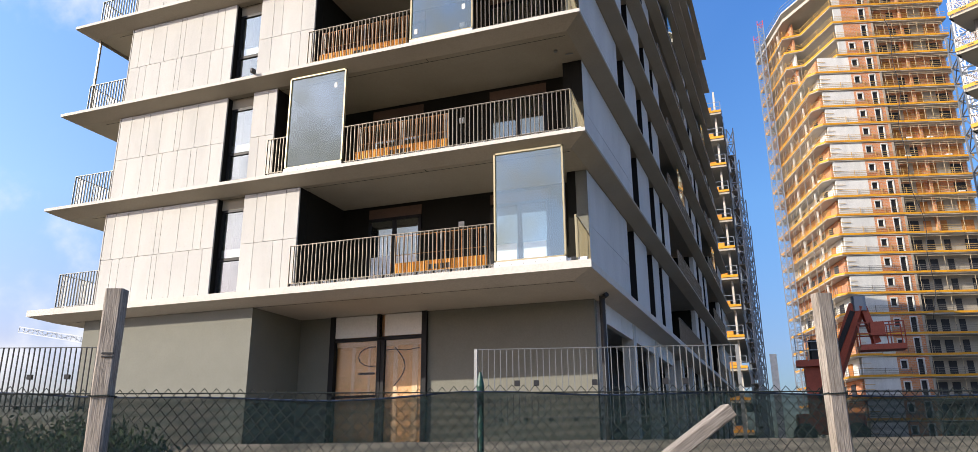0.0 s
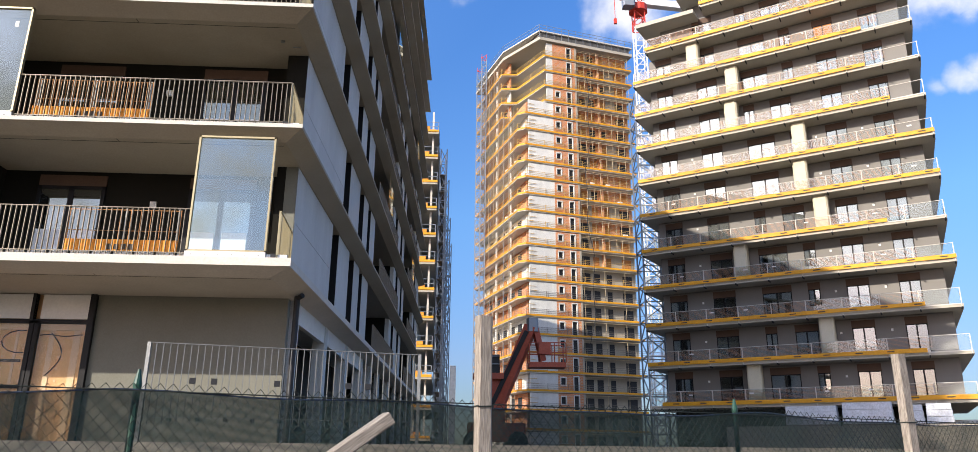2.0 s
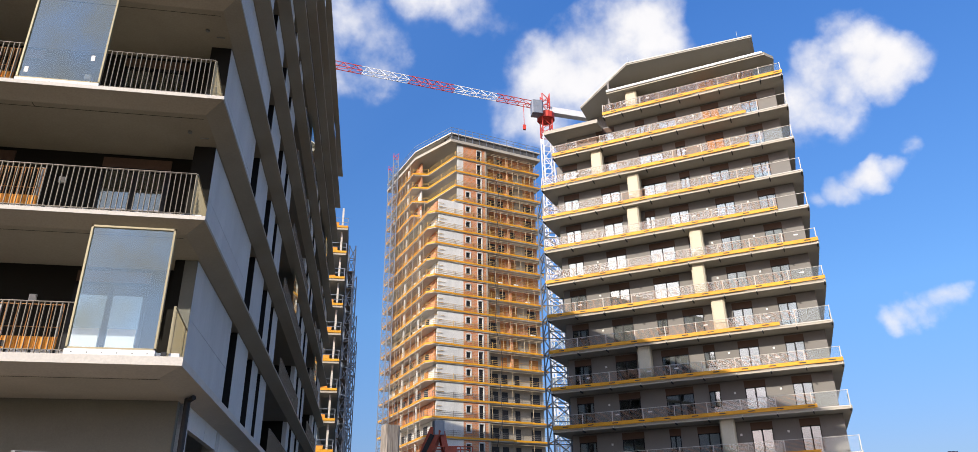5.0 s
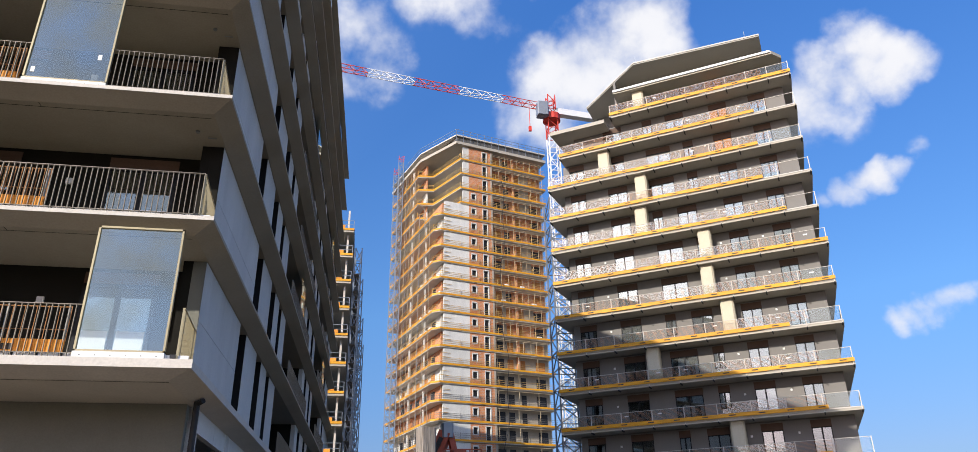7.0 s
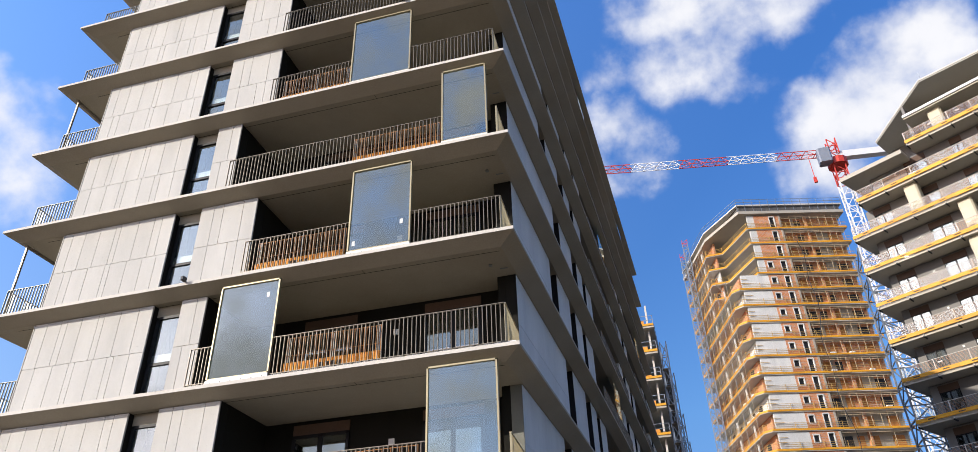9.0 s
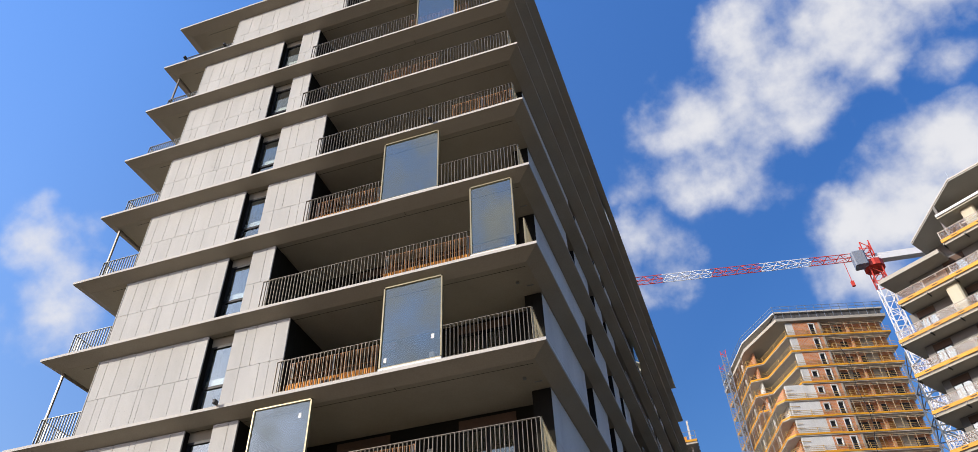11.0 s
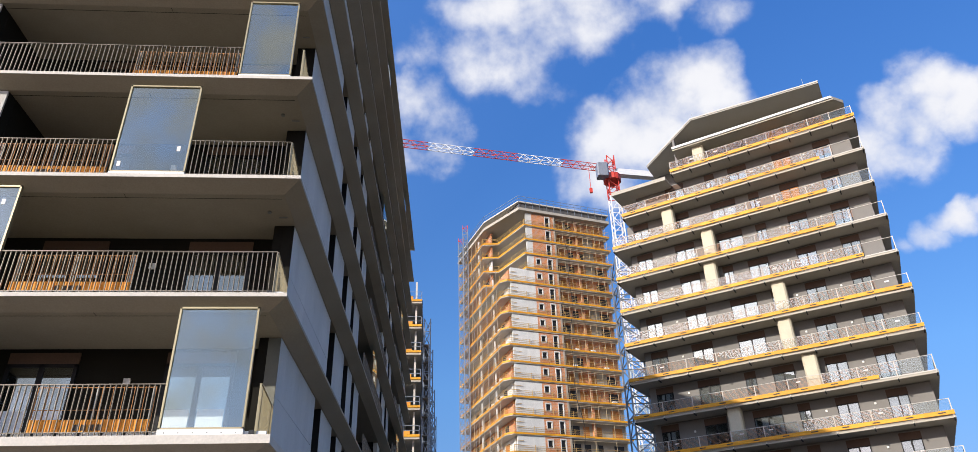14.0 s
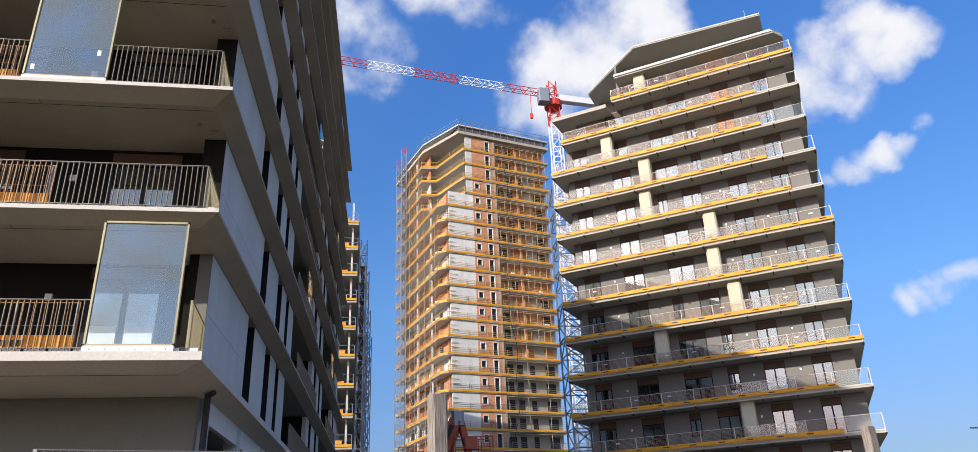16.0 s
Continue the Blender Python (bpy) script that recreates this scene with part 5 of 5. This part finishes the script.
def jib_piece(a, b):
    """Two chords below, one above, and slanting bars between them."""
    g = Geo()
    d = (b - a).normalized()
    w = Vector((-d.y, d.x, 0)) * 0.42
    up = Vector((0, 0, 0.9))
    for o in (w, -w, up):
        g.beam(a + o, b + o, 0.07, 0.07)
    n = 4
    ln = (b - a).length
    for i in range(n):
        p0, p1, p2 = a + d * (ln * i / n), a + d * (ln * (i + 0.5) / n), a + d * (ln * (i + 1) / n)
        for o in (w, -w):
            g.beam(p0 + o, p1 + up, 0.05, 0.05).beam(p1 + up, p2 + o, 0.05, 0.05)
        g.beam(p0 + w, p2 - w, 0.05, 0.05).beam(p0 + w, p0 - w, 0.05, 0.05)
    return g


jd = Vector((-30.0, -5.6, 0)).normalized()
p = Vector((CX, CY, CZZ + 0.3))
for i in range(7):
    a, b = p + jd * (1 + 6 * i), p + jd * (1 + 6 * (i + 1))
    part("jib_section", jib_piece(a, b), RED if i % 2 == 0 else CRANE_WHITE, crane)
part("counter_jib", Geo().beam(p - jd * 0.5 + Vector((0, 0, -0.2)), p - jd * 7.0 + Vector((0, 0, 0.1)), 0.9, 0.9), CRANE_WHITE, crane)
part("apex", lattice(p, p + Vector((0, 0, 2.2)), 1.0, 1.1, 0.06), RED, crane)
h = p + jd * 3.2
part("hook_block", Geo().tube(h, h - Vector((0, 0, 3.2)), 0.04).box(h.x - 0.18, h.x + 0.18, h.y - 0.15, h.y + 0.15, h.z - 3.9, h.z - 3.2), RED, crane, "red hook block")

far_crane = thing("tower_crane", "thin distant crane jib low over the horizon", "crane")
part("jib", lattice((-155.6, 108, 29.1), (-117, 108, 22.4), 1.2, 3, 0.09), LATTICE, far_crane)
part("mast", lattice((-117, 108, SITE), (-117, 108, 23.0), 1.4, 3, 0.09), LATTICE, far_crane)

# ---- boom lift ----
lift = thing("boom_lift", "rust-orange telescopic boom lift with a work basket", "machine", pose(0, 0, 0))
part("boom", Geo().beam((5.4, 24.6, 3.4), (7.55, 24.0, 8.5), 0.75, 0.6), RUST, lift, "rust-orange boom")
part("hydraulic_ram", Geo().beam((5.4, 24.2, 4.2), (7.3, 23.7, 8.2), 0.22, 0.22), BLACK, lift, "black hydraulic hose bundle")
part("boom_head", Geo().box(7.3, 7.9, 23.6, 24.2, 8.2, 8.9, c=0.1), LATTICE, lift)
part("fly_boom", Geo().beam((7.75, 23.9, 8.4), (8.15, 24.0, 6.7), 0.3, 0.3), RUST, lift)
bk = Geo().box(7.4, 9.3, 23.5, 24.5, 6.35, 6.6)
part("basket_floor", bk, RUST, lift, "orange basket floor")
for x in (7.4, 8.0, 8.7, 9.3):
    for y in (23.5, 24.5):
        part("basket_post", Geo().beam((x, y, 6.6), (x, y, 7.6), 0.05, 0.05), RUST, lift)
for z in (7.1, 7.6):
    for y in (23.5, 24.5):
        part("basket_rail", Geo().beam((7.4, y, z), (9.3, y, z), 0.05, 0.05), RUST, lift)
part("control_box", Geo().box(7.9, 8.5, 23.4, 23.7, 7.0, 7.6), RUST, lift)
g = Geo().box(4.55, 6.1, 23.8, 24.6, 5.75, 6.05)
part("platform", g, RUST, lift, "orange side platform")
g = Geo()
for x in (4.6, 5.1):
    g.beam((x, 23.8, 6.0), (x, 23.8, 7.2), 0.04, 0.04)
for z in (6.5, 6.9, 7.2):
    g.beam((4.6, 23.8, z), (5.9, 23.8, z), 0.04, 0.04)
part("platform_rail", g, LATTICE, lift)
part("motor_box", Geo().box(5.2, 5.9, 23.9, 24.5, 6.05, 7.0, c=0.08), BLACK, lift)
part("chassis", Geo().box(4.3, 7.2, 23.6, 26.0, SITE + 0.5, SITE + 1.4, c=0.1).box(4.9, 6.2, 24.1, 25.2, SITE + 1.4, 5.8), RUST, lift)
for x in (4.6, 6.8):
    for y in (23.5, 25.8):
        part("wheel", Geo().tube((x, y, SITE + 0.5), (x, y + 0.35, SITE + 0.5), 0.5, 16), BLACK, lift)

# ---- the fence before the camera ----
FP, FD = Vector((1.89, -11.78, 0)), Vector((1, 0.42, 0)).normalized()
FA = math.degrees(math.atan2(FD.y, FD.x))
FM = Matrix.Translation(FP) @ Matrix.Rotation(radians(FA), 4, "Z")      # x along the fence, y away from the camera
F0, F1 = -5.0, 11.5


def ftop(s):
    return 2.30 + 0.012 * math.sin(s * 2.1) + 0.008 * math.sin(s * 5.3 + 1)


fence = thing("chain_link_fence", "green chain-link fence hung with dark green shade netting", "fence", FM)
g = Geo()
P = 0.0265
n = int((F1 - F0) / P)
rows = 32


def zig(i0, i1):
    g = Geo()
    for i in range(i0, i1):
        s0 = F0 + i * P
        for j in range(rows):
            x0, x1 = (s0, s0 + P) if (j + i) % 2 == 0 else (s0 + P, s0)
            z0, z1 = ftop(s0) + 0.012 - j * 0.03, ftop(s0) + 0.012 - (j + 1) * 0.03
            g.beam((x0, 0, z0), (x1, 0, z1), 0.0026, 0.0026)
    return g


part("wire_mesh", zig(0, n), WIRE, fence, "thin diamond wire mesh")
# netting
g = Geo()
cols, rws = 210, 14
for i in range(cols + 1):
    s = F0 + (F1 - F0) * i / cols
    for j in range(rws + 1):
        z = (ftop(s) - 0.01 - 0.014 * abs(math.sin(s * 1.7))) * (1 - j / rws) + 0.1 * (j / rws)
        g.v.append((s, 0.02 + 0.012 * math.sin(s * 3.1 + j) + 0.01 * math.sin(s * 9 + j * 0.7), z))
g.f = [(i * (rws + 1) + j, i * (rws + 1) + j + 1, (i + 1) * (rws + 1) + j + 1, (i + 1) * (rws + 1) + j) for i in range(cols) for j in range(rws)]
part("shade_netting", g, NET, fence, "dark green woven shade netting")
g = Geo().sweep([(F0 + (F1 - F0) * i / cols, 0.005, ftop(F0 + (F1 - F0) * i / cols) - 0.014 - 0.014 * abs(math.sin((F0 + (F1 - F0) * i / cols) * 1.7))) for i in range(cols + 1)], 0.0045)
part("hem", g, BLUE, fence, "blue hem of the netting")
part("tension_wire", Geo().tube((F0, 0, 2.29), (F1, 0, 2.29), 0.003, 5).tube((F0, 0, 1.2), (F1, 0, 1.2), 0.003, 5), WIRE, fence)


def fence_post(s):
    g = Geo().tube((s, 0.05, 0.0), (s, 0.05, 2.29), 0.015, 10).tube((s, 0.05, 2.29), (s, 0.05, 2.32), 0.015, 10, 0.019).tube((s, 0.05, 2.32), (s, 0.05, 2.385), 0.019, 10, 0.006)
    part("post", g, GREEN, fence, "green steel post with a pointed cap")


for s in (-3.4, 0.105, 3.5, 7.0):
    fence_post(s)


def stake(name, s, top, w, d, label, lean=0.0, off=-0.06):
    g = Geo()
    rnd = random.Random(int(s * 10))
    n = 14
    vs, fs = [], []
    c = 0.008
    prof = [(-w / 2 + c, 0), (w / 2 - c, 0), (w / 2, c), (w / 2, d - c), (w / 2 - c, d), (-w / 2 + c, d), (-w / 2, d - c), (-w / 2, c)]
    for i in range(n + 1):
        for x, y in prof:
            vs.append((x + rnd.uniform(-0.002, 0.002), y + rnd.uniform(-0.002, 0.002), top * i / n))
    for i in range(n):
        for j in range(8):
            fs.append((i * 8 + j, i * 8 + (j + 1) % 8, (i + 1) * 8 + (j + 1) % 8, (i + 1) * 8 + j))
    fs += [tuple(range(8))[::-1], tuple(range(n * 8, n * 8 + 8))]
    g.add(vs, fs)
    return single(name, g, TIMBER, label, "post", FM @ pose(s, off - d, 0, 0, lean, 0), group="timber posts")


posts = [stake("timber_post", -1.53, 2.74, 0.078, 0.07, "weathered grey timber post tied to the fence"),
         stake("timber_post", 1.70, 2.73, 0.078, 0.06, "pale weathered timber post tied to the fence"),
         stake("timber_post", 4.91, 2.735, 0.085, 0.06, "slim weathered timber post tied to the fence")]
for ob, w, d in zip(posts, (0.078, 0.078, 0.085), (0.07, 0.06, 0.06)):
    for z in (2.27, 1.75):
        g = Geo()
        ring = [(-w / 2 - 0.003, -0.003), (w / 2 + 0.003, -0.003), (w / 2 + 0.003, d + 0.003), (-w / 2 - 0.003, d + 0.003)]
        for p, q in zip(ring, ring[1:] + ring[:1]):
            g.beam((*p, z), (*q, z + 0.004), 0.006, 0.006)
        part("tie_wire", g, WIRE, ob, "dark wire tie round the post")
for z in (2.435, 2.45):
    part("saw_mark", Geo().box(-0.014, 0.036, -0.004, 0.004, z, z + 0.006), BLACK, posts[0], "short dark cut in the wood")
# slanting prop
a, b = Vector((1.19, -0.14, 2.20)), Vector((0.93, -0.14, 2.02))
d = (a - b)
b2 = b - d * 2.0
m = FM @ Matrix.Translation(b2) @ d.to_track_quat("Z", "Y").to_matrix().to_4x4()
single("timber_prop", Geo().box(-0.05, 0.05, -0.03, 0.03, 0, d.length * 3.0, c=0.006), TIMBER, "weathered timber prop leaning at a slant", "timber", m)
# tapered concrete stake beyond the fence
single("concrete_stake", Geo().prism([(-0.09, -0.06), (0.09, -0.06), (0.09, 0.06), (-0.09, 0.06)], SITE - 0.2, 4.5, pose(3.41, 7.0, 0)), BLOCK, "thin grey concrete stake", "stake")
# far street lamp
lamp = thing("street_lamp", "thin grey street lamp far off", "lamp")
lp = Vector((75.8, 68.0, 0))
part("pole", Geo().tube((lp.x, lp.y, SITE), (lp.x, lp.y, 13.9), 0.12, 8, 0.07), LATTICE, lamp)
part("head", Geo().box(lp.x - 1.0, lp.x + 0.2, lp.y - 0.15, lp.y + 0.15, 13.85, 14.0), LATTICE, lamp)

# low hall beyond the tower
hall = thing("low_hall", "low white flat-roofed hall in the distance", "building", pose(41.5, 44.0, 0, 0, 0, -33.8))
part("wall", Geo().box(-4.0, 13.0, 0, 8, SITE - 0.2, 4.45), GREY_WALL, hall)
part("roof", Geo().box(-4.3, 13.3, -0.3, 8.3, 4.45, 4.9), WHITE, hall, "white roof edge")
